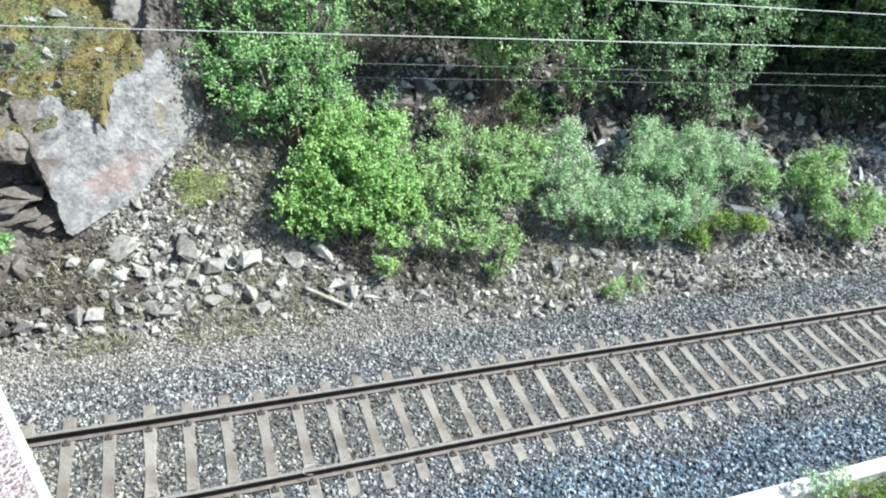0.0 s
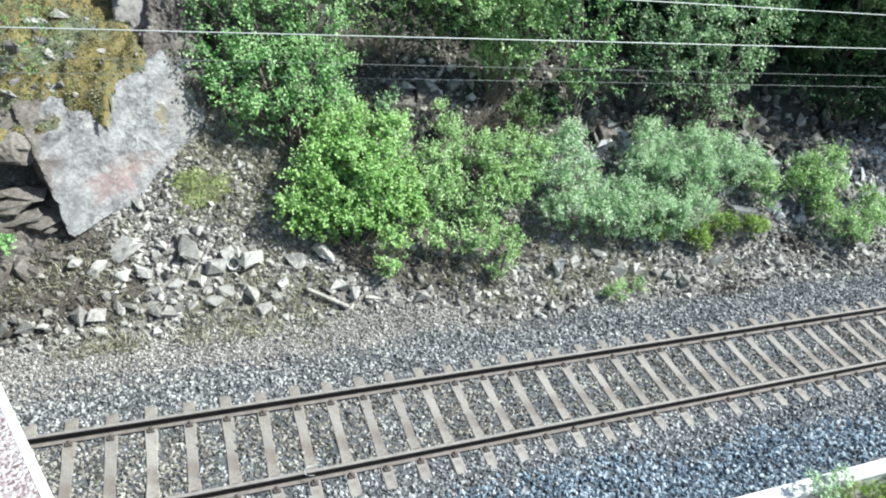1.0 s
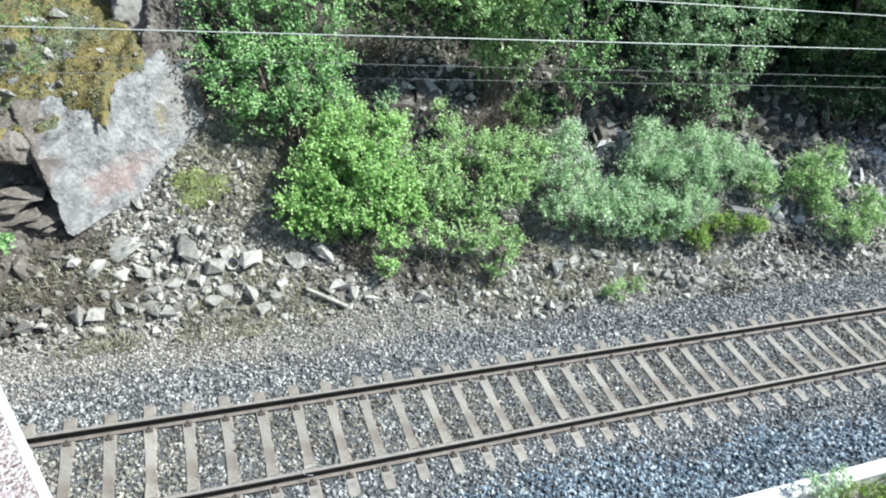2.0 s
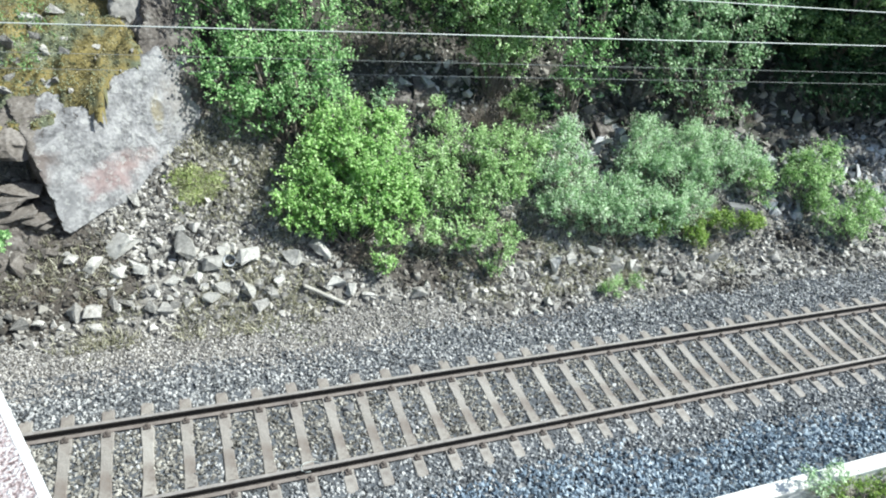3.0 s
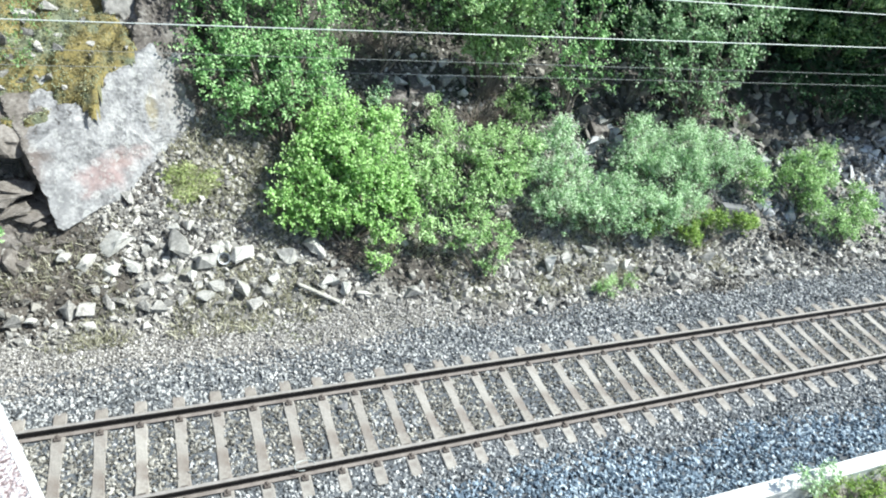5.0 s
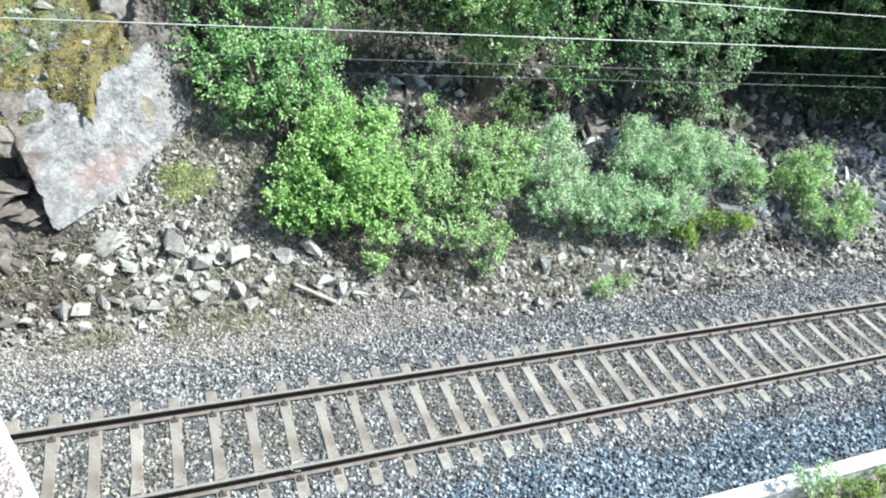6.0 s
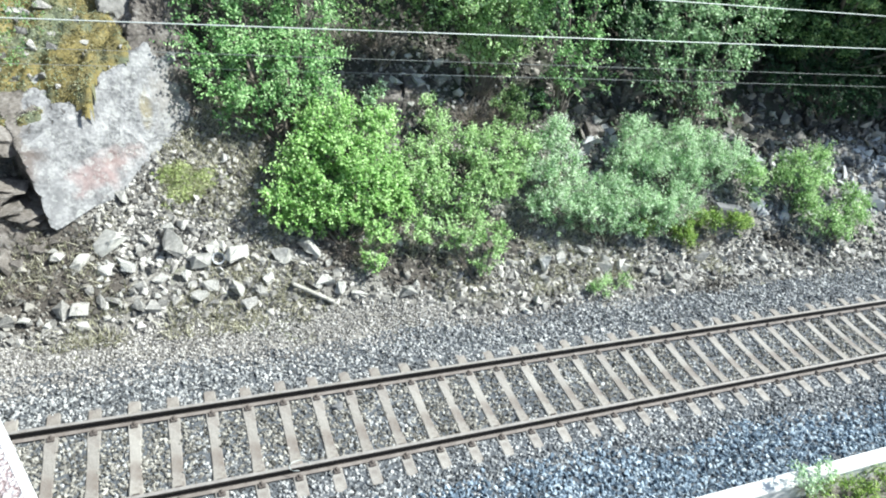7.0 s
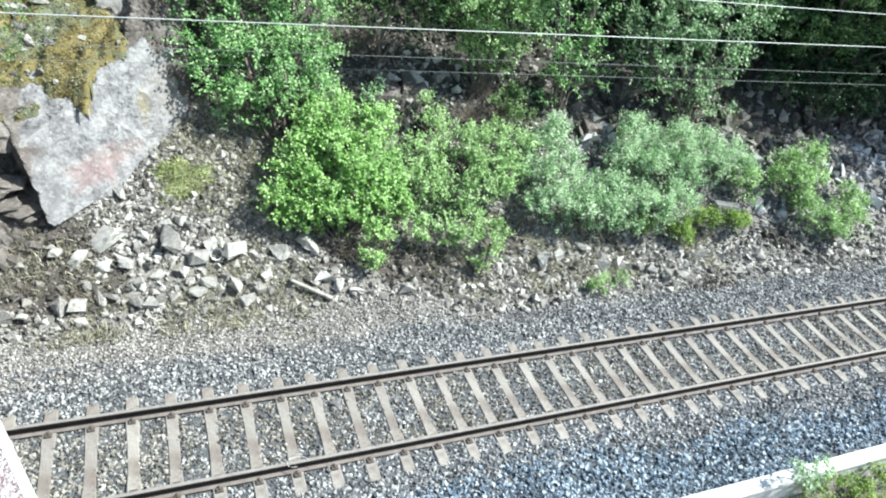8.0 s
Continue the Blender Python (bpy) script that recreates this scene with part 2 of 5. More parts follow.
M_MOSSGRASS = leaf_mat("moss cushion", (0.24, 0.31, 0.10), (0.45, 0.54, 0.22), (0.68, 0.71, 0.42))
M_DRYGRASS = leaf_mat("dry moss stalks", (0.09, 0.083, 0.033), (0.20, 0.17, 0.06), (0.36, 0.325, 0.17))
M_TWIG = mat("dry twigs", [(0.3, (0.13, 0.105, 0.085)), (0.7, (0.31, 0.265, 0.22))], scale=9, bump=0.2)
M_BLOCK = mat("grey concrete block", [(0.3, (0.11, 0.11, 0.115)), (0.7, (0.20, 0.20, 0.205))], scale=5, bump=0.3)
M_PIPE = mat("pale plastic pipe", [(0.3, (0.38, 0.40, 0.43)), (0.7, (0.56, 0.58, 0.60))], scale=6, bump=0.1, rough=0.6)


# ---- building helpers ----
def mesh_of(name, verts, faces, material, smooth=False):
    """A mesh from arrays; all faces have the same number of corners."""
    v, f = np.asarray(verts, np.float32), np.asarray(faces, np.int32)
    me = bpy.data.meshes.new(name)
    me.vertices.add(len(v))
    me.vertices.foreach_set("co", v.ravel())
    k = f.shape[1]
    me.loops.add(f.size)
    me.loops.foreach_set("vertex_index", f.ravel())
    me.polygons.add(len(f))
    me.polygons.foreach_set("loop_start", np.arange(0, f.size, k, dtype=np.int32))
    me.polygons.foreach_set("use_smooth", np.full(len(f), smooth, bool))
    me.update(calc_edges=True)
    if material:
        me.materials.append(material)
    return me


def part(name, bm, material, parent, label="", kind=""):
    """A bmesh or a mesh as one object under a thing (or on its own)."""
    if isinstance(bm, bpy.types.Mesh):
        me = bm
    else:
        me = bpy.data.meshes.new(name)
        bmesh.ops.recalc_face_normals(bm, faces=bm.faces)
        bm.to_mesh(me)
        bm.free()
        me.materials.append(material)
    ob = new(name, me)
    if parent:
        ob.parent = parent
    return tagged(ob, label, kind=kind)


def box(bm, x0, y0, z0, x1, y1, z1, bevel=0.0):
    g = bmesh.ops.create_cube(bm, size=1.0)["verts"]
    bmesh.ops.scale(bm, vec=(x1 - x0, y1 - y0, z1 - z0), verts=g)
    bmesh.ops.translate(bm, vec=((x0 + x1) / 2, (y0 + y1) / 2, (z0 + z1) / 2), verts=g)
    if bevel:
        bmesh.ops.bevel(bm, geom=list({e for v in g for e in v.link_edges}), offset=bevel, segments=2, affect="EDGES")


def tube(points, radii, sides=6):
    """Vertices and quads of a tapered tube along points."""
    pts = [Vector(p) for p in points]
    vs, fs = [], []
    for i, p in enumerate(pts):
        d = (pts[min(i + 1, len(pts) - 1)] - pts[max(i - 1, 0)]).normalized()
        a = d.orthogonal().normalized()
        b = d.cross(a)
        for k in range(sides):
            w = 2 * math.pi * k / sides
            vs.append(p + (a * math.cos(w) + b * math.sin(w)) * radii[i])
    for i in range(len(pts) - 1):
        for k in range(sides):
            n = (k + 1) % sides
            fs.append((i * sides + k, i * sides + n, (i + 1) * sides + n, (i + 1) * sides + k))
    return vs, fs


def tubes(name, runs, material, sides=6):
    vs, fs = [], []
    for points, radii in runs:
        v, f = tube(points, radii, sides)
        fs += [tuple(i + len(vs) for i in q) for q in f]
        vs += v
    return mesh_of(name, vs, fs, material, smooth=True)


def fbm(x, y, s, seed=0.0):
    return noise.fractal(Vector((x * s, y * s, seed)), 1.0, 2.0, 4)


def terrain(x, y):
    """Height of the ground: track bed, stony slope behind it, bank on the near side."""
    z = -0.045
    toe = 3.0 + 0.18 * fbm(x, 0.0, 0.35, 3.1)
    if y > 1.5:
        z -= 0.05 * min(1.0, (y - 1.5) / 0.5)
    if y > toe:
        d = y - toe
        up = min(d, 13.0)
        z += 0.62 * up - 0.10 * (1 - math.exp(-d * 1.5)) + 0.28 * max(0.0, min(d - 13.0, 40.0))
        z += 0.07 * fbm(x, y, 0.8, 7.7) * min(1.0, d) + 0.08 * fbm(x, y, 0.22, 1.3) * min(1.0, d / 4)
    if y < -3.6:
        d = -3.6 - y
        z += -0.02 + 0.12 * min(d, 12.0) + 0.05 * fbm(x, y, 0.7, 2.0)
    return z


def earth_and_shade(x, y):
    """How dark the slope is coloured: earth at the outcrop's foot, earth and painted shade on bare spots below the
    bushes.
    """
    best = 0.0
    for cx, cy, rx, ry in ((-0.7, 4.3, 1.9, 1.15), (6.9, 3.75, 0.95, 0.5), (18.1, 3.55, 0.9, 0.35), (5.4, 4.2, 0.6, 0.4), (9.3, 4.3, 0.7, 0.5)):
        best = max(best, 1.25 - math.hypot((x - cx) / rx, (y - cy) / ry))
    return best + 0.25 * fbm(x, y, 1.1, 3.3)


def ico(level=0):
    bm = bmesh.new()
    bmesh.ops.create_icosphere(bm, subdivisions=level + 1, radius=1.0)
    v = np.array([p.co for p in bm.verts])
    f = np.array([[q.index for q in p.verts] for p in bm.faces])
    bm.free()
    return v, f


def stone_shape(rng, corners=9):
    """A broken stone: the hull of a few corners, about one across each way."""
    while True:
        p = rng.normal(size=(corners, 3))
        p /= np.linalg.norm(p, axis=1)[:, None]
        gap = np.linalg.norm(p[:, None] - p[None], axis=2) + 9 * np.eye(corners)
        if gap.min() < 0.45:
            continue
        bm = bmesh.new()
        for c in p:
            bm.verts.new(c)
        bmesh.ops.convex_hull(bm, input=bm.verts)
        bm.verts.index_update()
        f = np.array([[q.index for q in t.verts] for t in bm.faces if len(t.verts) == 3])
        v = np.array([q.co for q in bm.verts])
        bm.free()
        if len(v) == corners and len(f) == 2 * corners - 4:
            return v, f


def scatter_stones(name, places, sizes, rng, material, kinds=24, squash=(0.5, 0.9)):
    """Many small stones as one mesh: places (n, 3), sizes (n)."""
    shapes = [stone_shape(rng, 8) for _ in range(kinds)]
    n = len(places)
    pick = rng.integers(0, kinds, n)
    base = np.array([s[0] for s in shapes])[pick]
    qn = rng.normal(size=(n, 4))
    qn /= np.linalg.norm(qn, axis=1)[:, None]
    w, x, y, z = qn.T
    R = np.stack([1 - 2 * (y * y + z * z), 2 * (x * y - w * z), 2 * (x * z + w * y),
                  2 * (x * y + w * z), 1 - 2 * (x * x + z * z), 2 * (y * z - w * x),
                  2 * (x * z - w * y), 2 * (y * z + w * x), 1 - 2 * (x * x + y * y)], 1).reshape(n, 3, 3)
    base = base * np.stack([np.ones(n), rng.uniform(0.6, 1.0, n), rng.uniform(*squash, n)], 1)[:, None, :]
    v = np.einsum("nij,nkj->nki", R, base) * np.asarray(sizes)[:, None, None] + np.asarray(places)[:, None, :]
    k = base.shape[1]
    f = np.array([h[1] for h in shapes])[pick] + (np.arange(n) * k)[:, None, None]
    return mesh_of(name, v.reshape(-1, 3), f.reshape(-1, 3), material)


# ---- ground ----
def axis(lo, hi, fine_lo, fine_hi, step, grow=1.35):
    a = list(np.arange(fine_lo, fine_hi + 1e-6, step))
    s, p = step, fine_hi
    while p < hi:
        s *= grow
        p += s
        a.append(p)
    s, p = step, fine_lo
    while p > lo:
        s *= grow
        p -= s
        a.insert(0, p)
    return a


def build_ground():
    xs, ys = axis(-700, 1500, -4.0, 30.0, 0.14), axis(-900, 900, -5.0, 16.0, 0.14)
    vs = [(x, y, terrain(x, y)) for y in ys for x in xs]
    w = len(xs)
    fs = [(j * w + i, j * w + i + 1, (j + 1) * w + i + 1, (j + 1) * w + i) for j in range(len(ys) - 1) for i in range(w - 1)]
    ground = tagged(new("ground", mesh_of("ground", vs, fs, M_SOIL, smooth=True)), "stony brown soil rising into a slope beside the track", "ground",
                    kind="structure")
    ground.data.materials.append(M_SHADED_FLOOR)
    ground.data.materials.append(M_BED)
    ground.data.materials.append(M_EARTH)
    for p in ground.data.polygons:
        c = p.center
        # Upper slope: darker ground stands in for the trees' shade.
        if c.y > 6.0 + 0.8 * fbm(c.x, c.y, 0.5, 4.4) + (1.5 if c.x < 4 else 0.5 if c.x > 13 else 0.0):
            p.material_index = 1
        elif -3.3 < c.y < 2.2 + 0.3 * fbm(c.x, c.y, 0.9, 4.4):
            p.material_index = 2
        # Darker earth, the bushes' shade coloured in.
        elif 2.9 < c.y and earth_and_shade(c.x, c.y) > 0.25:
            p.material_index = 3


build_ground()


# ---- railway track ----
def build_track():
    track = tagged(new("railway_track"), "single railway track with rusty rails on concrete sleepers in grey ballast", "railway track")
    prof = [(-0.070, 0.0), (0.070, 0.0), (0.070, 0.011), (0.018, 0.030), (0.009, 0.045), (0.009, 0.128), (0.034, 0.142), (0.036, 0.170),
            (0.029, 0.180), (-0.029, 0.180), (-0.036, 0.170), (-0.034, 0.142), (-0.009, 0.128), (-0.009, 0.045), (-0.018, 0.030), (-0.070, 0.011)]
    n = len(prof)
    for side in (0.795, -0.795):
        xs = [-60.0, -5.0, 0.0, 5.0, 10.0, 20.0, 40.0, 300.0]
        vs = [(x, side + y, z) for x in xs for y, z in prof]
        fs = [(i * n + k, i * n + (k + 1) % n, (i + 1) * n + (k + 1) % n, (i + 1) * n + k) for i in range(len(xs) - 1) for k in range(n)]
        rail = part("rail", mesh_of("rail", vs, fs, M_RAIL), None, track, "brown rusted steel rail with shade-darkened sides and a worn bright head")
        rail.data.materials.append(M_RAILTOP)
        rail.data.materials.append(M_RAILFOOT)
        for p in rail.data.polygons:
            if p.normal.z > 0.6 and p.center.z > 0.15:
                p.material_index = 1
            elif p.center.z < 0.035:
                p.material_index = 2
    # one concrete sleeper: wide under the rails, narrower and lower between
    bm = bmesh.new()
    rings = []
    for y, wt, wb, z in ((-1.27, 0.085, 0.13, -0.03), (-1.21, 0.100, 0.14, -0.008), (-0.55, 0.100, 0.145, 0.0), (-0.30, 0.088, 0.125, -0.018), (0.30, 0.088, 0.125, -0.018),
                         (0.55, 0.100, 0.145, 0.0), (1.20, 0.100, 0.14, -0.012), (1.26, 0.085, 0.13, -0.03)):
        rings.append([bm.verts.new(c) for c in ((-wb, y, -0.2), (-wt, y, z - 0.012), (-wt + 0.012, y, z), (wt - 0.012, y, z), (wt, y, z - 0.012), (wb, y, -0.2))])
    for a, b in zip(rings, rings[1:]):
        for k in range(6):
            bm.faces.new((a[k], a[(k + 1) % 6], b[(k + 1) % 6], b[k]))
    bm.faces.new(rings[0])
    bm.faces.new(rings[-1])
    bmesh.ops.recalc_face_normals(bm, faces=bm.faces)
    sleeper_mesh = bpy.data.meshes.new("sleeper")
    bm.to_mesh(sleeper_mesh)
    bm.free()
    sleeper_mesh.materials.append(M_CONCRETE)
    bm = bmesh.new()
    box(bm, -0.055, 0.070, 0.0, 0.055, 0.160, 0.032, 0.008)
    box(bm, -0.018, 0.050, 0.022, 0.018, 0.125, 0.055, 0.008)
    clip_mesh = bpy.data.meshes.new("rail_clip")
    bm.to_mesh(clip_mesh)
    bm.free()
    clip_mesh.materials.append(M_CLIP)
    rng = np.random.default_rng(5)
    for k in range(-12, 130):
        sl = part("sleeper", sleeper_mesh, None, track)
        sl.matrix_basis = pose(0.6 * k + rng.normal(scale=0.006), rng.normal(scale=0.012), rng.normal(scale=0.004), 0, 0, rng.normal(scale=0.35))
        if -4 < k < 45:
            for s in (0.795, -0.795):
                for turn in (0, 180):
                    part("rail_clip", clip_mesh, None, sl).matrix_basis = pose(0, s, 0.001, 0, 0, turn)


build_track()


def build_ballast():
    rng = np.random.default_rng(11)
    n = 98000
    x = -2.0 + 32.0 * rng.random(n) ** 1.25
    y = rng.uniform(-3.05, 3.2, n)
    keep = []
    for a, b in zip(x, y):
        k = round(a / 0.6)
        on = abs(a - 0.6 * k) < (0.100 if abs(b) > 0.45 else 0.085) and -1.24 < b < 1.20
        rail = abs(abs(b) - 0.795) < 0.08
        thin = b > 2.75 and rng.random() < (b - 2.75) * 1.5
        keep.append(not on and not rail and not thin)
    x, y = x[keep], y[keep]
    size = rng.uniform(0.022, 0.048, len(x))
    z = np.array([terrain(a, b) for a, b in zip(x, y)]) + rng.uniform(-0.014, 0.022, len(x))
    z += np.where(np.abs(y) > 1.3, 0.01, 0.0)
    edge = np.array([0.35 * fbm(a, b, 0.5, 2.2) for a, b in zip(x, y)]) + rng.normal(scale=0.15, size=len(x))
    fresh = (y + edge < -1.75 - 0.03 * (x - 12)) & (x + 2 * edge > 4.0)
    pale = y + edge > 1.75 + 0.035 * x
    dusty = ~fresh & ~pale & (np.abs(y) < 0.7) & (edge > -0.12)
    for name, material, which, label in (("dusty_ballast", M_WARM, dusty, "brownish dusty ballast between the rails"),
                                         ("ballast", M_BALLAST, ~fresh & ~pale & ~dusty, "angular grey crushed stone ballast round the sleepers"),
                                         ("fresh_ballast", M_BLUE, fresh, "fresh blue-grey crushed stone ballast beside the wall"),
                                         ("gravel", M_GRAVEL, pale, "pale loose gravel between ballast and slope")):
        places = np.stack([x, y, z], 1)[which]
        scale = size[which] * {"gravel": 0.9, "fresh_ballast": 1.4}.get(name, 1.15)
        tagged(new(name, scatter_stones(name, places, scale, rng, material)), label, name.replace("_", " "), kind="stuff")


build_ballast()


# ---- walls and bridge ----
def build_wall():
    wall = tagged(new("retaining_wall"), "low white concrete retaining wall beside the ballast", "wall", kind="structure")
    bm = bmesh.new()
    box(bm, -12.0, -3.33, -0.6, 70.0, -3.13, 0.42)
    part("wall_body", bm, M_WALL, wall)
    bm = bmesh.new()
    x = -12.0
    while x < 70:
        box(bm, x + 0.004, -3.36, 0.42, x + 5.996, -3.11, 0.50, 0.012)
        x += 6.0
    part("coping", bm, M_WALL, wall)


build_wall()


def build_bridge():
    """Skew road bridge; its parapet top passes just below the camera."""
    bridge = tagged(new("bridge"), "skew road bridge with a pale exposed-aggregate parapet", "bridge", kind="structure")
    bridge.matrix_world = pose(1.664, -6.650, 8.3, 0, 0, 21.6)
    # local y runs along the deck, local x = 0 is the parapet's outer edge, negative x inward
    bm = bmesh.new()
    box(bm, -0.018, -9.0, -1.25, 0.0, 17.0, 0.0)
    part("parapet_edge", bm, M_WALL, bridge, "smooth white concrete edge")
    bm = bmesh.new()
    box(bm, -0.45, -9.0, -1.25, -0.0181, 17.0, -0.0015)
    part("parapet", bm, M_AGGREGATE, bridge, "rough pink and white exposed-aggregate top")
    bm = bmesh.new()
    box(bm, -8.0, -9.0, -1.75, -0.004, 17.0, -1.254)
    part("deck", bm, M_CONCRETE, bridge)
    for y0, y1 in ((-9.0, -7.4), (14.0, 17.0)):
        bm = bmesh.new()
        box(bm, -7.9, y0, -9.4, -0.4, y1, -1.754)
        part("abutment", bm, M_CONCRETE, bridge)


build_bridge()


def build_wires():
    for y, z0, z1, r, lab in ((2.2, 6.13, 6.225, 0.0075, "bright taut overhead wire"), (2.4, 5.68, 5.58, 0.0035, "thin grey overhead wire"),
                              (2.4, 5.46, 5.335, 0.0035, "thin grey overhead wire"), (3.2, 6.64, 6.625, 0.008, "bright taut overhead wire")):
        g = (z1 - z0) / 15.0
        pts = [(x, y, z0 + g * x) for x in (-7.0, 0.0, 15.0, 90.0)]
        tagged(new("overhead_wire", tubes("overhead_wire", [(pts, [r] * 4)], M_WIRE if r > 0.005 else M_WIREDULL, 8)), lab + " above the track edge", "wire", group="overhead wires")


build_wires()


# ---- rock outcrop ----
def cut_rock(name, centre, planes, level, rough, material, parent, label, seed):
    """A large rock from half-spaces (normal, a point on the plane), with broken relief."""
    v, f = ico(level)
    c = np.array(centre)
    reach = np.full(len(v), 99.0)
    for n, p in planes:
        n = np.array(n, float)
        n /= np.linalg.norm(n)
        d = (np.array(p) - c) @ n
        dots = v @ n
        reach = np.where(dots > 1e-3, np.minimum(reach, d / np.maximum(dots, 1e-3)), reach)
    out = []
    for p, k in zip(v, reach):
        w = Vector(c + p * k)
        a = noise.fractal(w * 0.9 + Vector((seed, 0, 0)), 1.0, 2.0, 3) * 1.6 * rough
        b = abs(noise.fractal(w * 3.5 + Vector((0, seed, 0)), 1.0, 2.0, 4)) * -0.9 * rough
        out.append(w + Vector(p) * (a + b))
    return part(name, mesh_of(name, out, f, material, smooth=False), None, parent, label)


def build_outcrop():
    crop = tagged(new("rock_outcrop"), "huge pale granite outcrop with a pink-stained flat face beside the slope", "rock")
    crop.location = (0.0, 0.06, 0.10)
    face = (0.45, -0.78, 0.43)
    rock = cut_rock("main_block", (0.95, 7.2, 2.2), [
        (face, (0.0, 4.8, 1.05)), ((-0.15, -0.42, 0.90), (1.1, 6.75, 3.38)), ((-0.9, -0.28, -0.17), (-0.07, 4.8, 1.05)),
        ((0.92, 0.15, 0.15), (2.86, 7.2, 2.6)), ((-0.1, 1, 0.35), (2.0, 8.1, 3.6)), ((0.2, 0.1, -1), (0, 5, 0.6)), ((-1, -0.1, 0.2), (-0.95, 5.6, 2.6)),
        ((0.30, -0.20, -0.615), (0.0, 4.8, 1.0)), ((-0.45, -0.6, 0.66), (-0.55, 5.45, 2.75))], 6, 0.062, M_ROCK, crop, "flat pale grey granite face", 2.0)
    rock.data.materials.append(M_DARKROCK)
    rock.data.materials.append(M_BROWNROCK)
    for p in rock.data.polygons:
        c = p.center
        # Dark on left, under and right faces for shade; the high back is weathered.
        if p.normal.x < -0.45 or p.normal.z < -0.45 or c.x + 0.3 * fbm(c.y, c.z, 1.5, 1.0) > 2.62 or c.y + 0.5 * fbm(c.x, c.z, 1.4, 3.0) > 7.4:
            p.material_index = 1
        elif c.x + 0.22 * fbm(c.y, c.z, 2.2, 7.0) < -0.42:
            p.material_index = 2
    cut_rock("ledge", (-1.6, 7.3, 2.4), [
        ((0.25, -0.85, 0.4), (-1.2, 5.45, 2.3)), ((0, -0.35, 0.93), (-1.2, 6.3, 2.75)), ((1, 0, 0), (-0.2, 7, 3)), ((-1, 0, 0), (-4.5, 7, 3)),
        ((0, 1, 0), (0, 10, 3)), ((0, -0.5, -1), (-1, 6.1, 2.0))], 5, 0.14, M_BROWNROCK, crop, "broken pinkish brown ledge under the moss", 5.0)
    # Dark rock here puts the overhang's shade into the shelf's colour.
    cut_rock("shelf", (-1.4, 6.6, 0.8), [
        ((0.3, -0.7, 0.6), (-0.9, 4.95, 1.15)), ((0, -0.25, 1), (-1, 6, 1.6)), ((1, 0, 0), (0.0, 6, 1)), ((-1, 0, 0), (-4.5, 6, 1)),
        ((0, 1, 0), (0, 8, 1)), ((0, 0, -1), (0, 6, 0.1))], 5, 0.14, M_DARKROCK, crop, "cracked grey-brown shelf, coloured darker for the shade under the overhang", 8.0)
    cut_rock("crag", (2.1, 8.6, 3.7), [
        ((0.45, -0.8, 0.4), (2.0, 7.55, 3.9)), ((0.1, -0.45, 1), (2.0, 8.2, 4.75)), ((1, -0.1, 0.1), (2.62, 8, 4)), ((-1, -0.2, 0.3), (1.35, 8, 4)),
        ((0, 1, 0), (0, 11, 4)), ((0, 0, -1), (0, 9, 2.6))], 5, 0.16, M_DARKROCK, crop, "dark grey-brown cracked crag", 4.0)
    cut_rock("crag_top", (1.9, 9.4, 4.6), [
        ((0.3, -0.9, 0.3), (1.7, 8.45, 4.8)), ((0.1, -0.3, 1), (1.8, 9, 5.6)), ((1, 0, 0.1), (2.7, 9, 4)), ((-1, -0.2, 0.3), (0.95, 9, 4.8)),
        ((0, 1, 0), (0, 11, 4)), ((0, 0, -1), (0, 9, 3.2))], 5, 0.16, M_STONE, crop, "pale streaked upper crag", 9.0)


build_outcrop()


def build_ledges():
    """Rock steps in the upper slope, its shade put into their dark colour, pale along their tops."""
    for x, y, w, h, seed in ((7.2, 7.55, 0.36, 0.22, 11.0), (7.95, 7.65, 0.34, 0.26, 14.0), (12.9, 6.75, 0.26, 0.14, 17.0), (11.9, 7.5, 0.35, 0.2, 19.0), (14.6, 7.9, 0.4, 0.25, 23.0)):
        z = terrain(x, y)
        thing = tagged(new("rock_ledge"), "cracked rock step, coloured dark for shade, with a pale broken top", "rock")
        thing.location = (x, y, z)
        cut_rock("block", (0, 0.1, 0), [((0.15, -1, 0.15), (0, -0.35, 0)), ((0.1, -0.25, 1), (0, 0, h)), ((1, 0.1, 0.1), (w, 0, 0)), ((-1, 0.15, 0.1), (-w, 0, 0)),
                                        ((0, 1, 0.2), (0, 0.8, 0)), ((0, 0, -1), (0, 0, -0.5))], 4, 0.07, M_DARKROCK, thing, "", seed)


build_ledges()


def moss_rim(x, y):
    """How far inside the moss's edge a place lies: a jagged lower rim with a tongue down a crack, and a rim along the crag."""
    rim = float(np.interp(x, (-1.6, -0.5, -0.12, -0.02, 0.42, 0.58, 0.74, 0.82, 0.95, 1.35, 1.67, 2.2), (6.1, 6.0, 5.98, 6.5, 6.42, 6.2, 5.98, 6.4, 6.95, 7.1, 7.15, 7.8)))
    rim += 0.10 * fbm(x, 0.0, 3.0, 6.0) + 0.10 * fbm(x, y, 5.5, 2.0)
    side = float(np.interp(y, (6.6, 7.1, 7.7, 8.2, 8.7, 11.0), (1.75, 1.48, 1.32, 1.05, 0.92, 0.6)))
    crack = abs(y - 6.45 - 0.16 * fbm(x, 0.0, 1.8, 11.0)) - 0.30 + 1.5 * max(0.0, x + 0.1) - 0.1 * fbm(x, y, 4.0, 5.0)
    return min(y - rim, crack, side + 0.12 * fbm(y, 0, 2.1, 3) + 0.10 * fbm(x, y, 5.0, 8.0) - x)


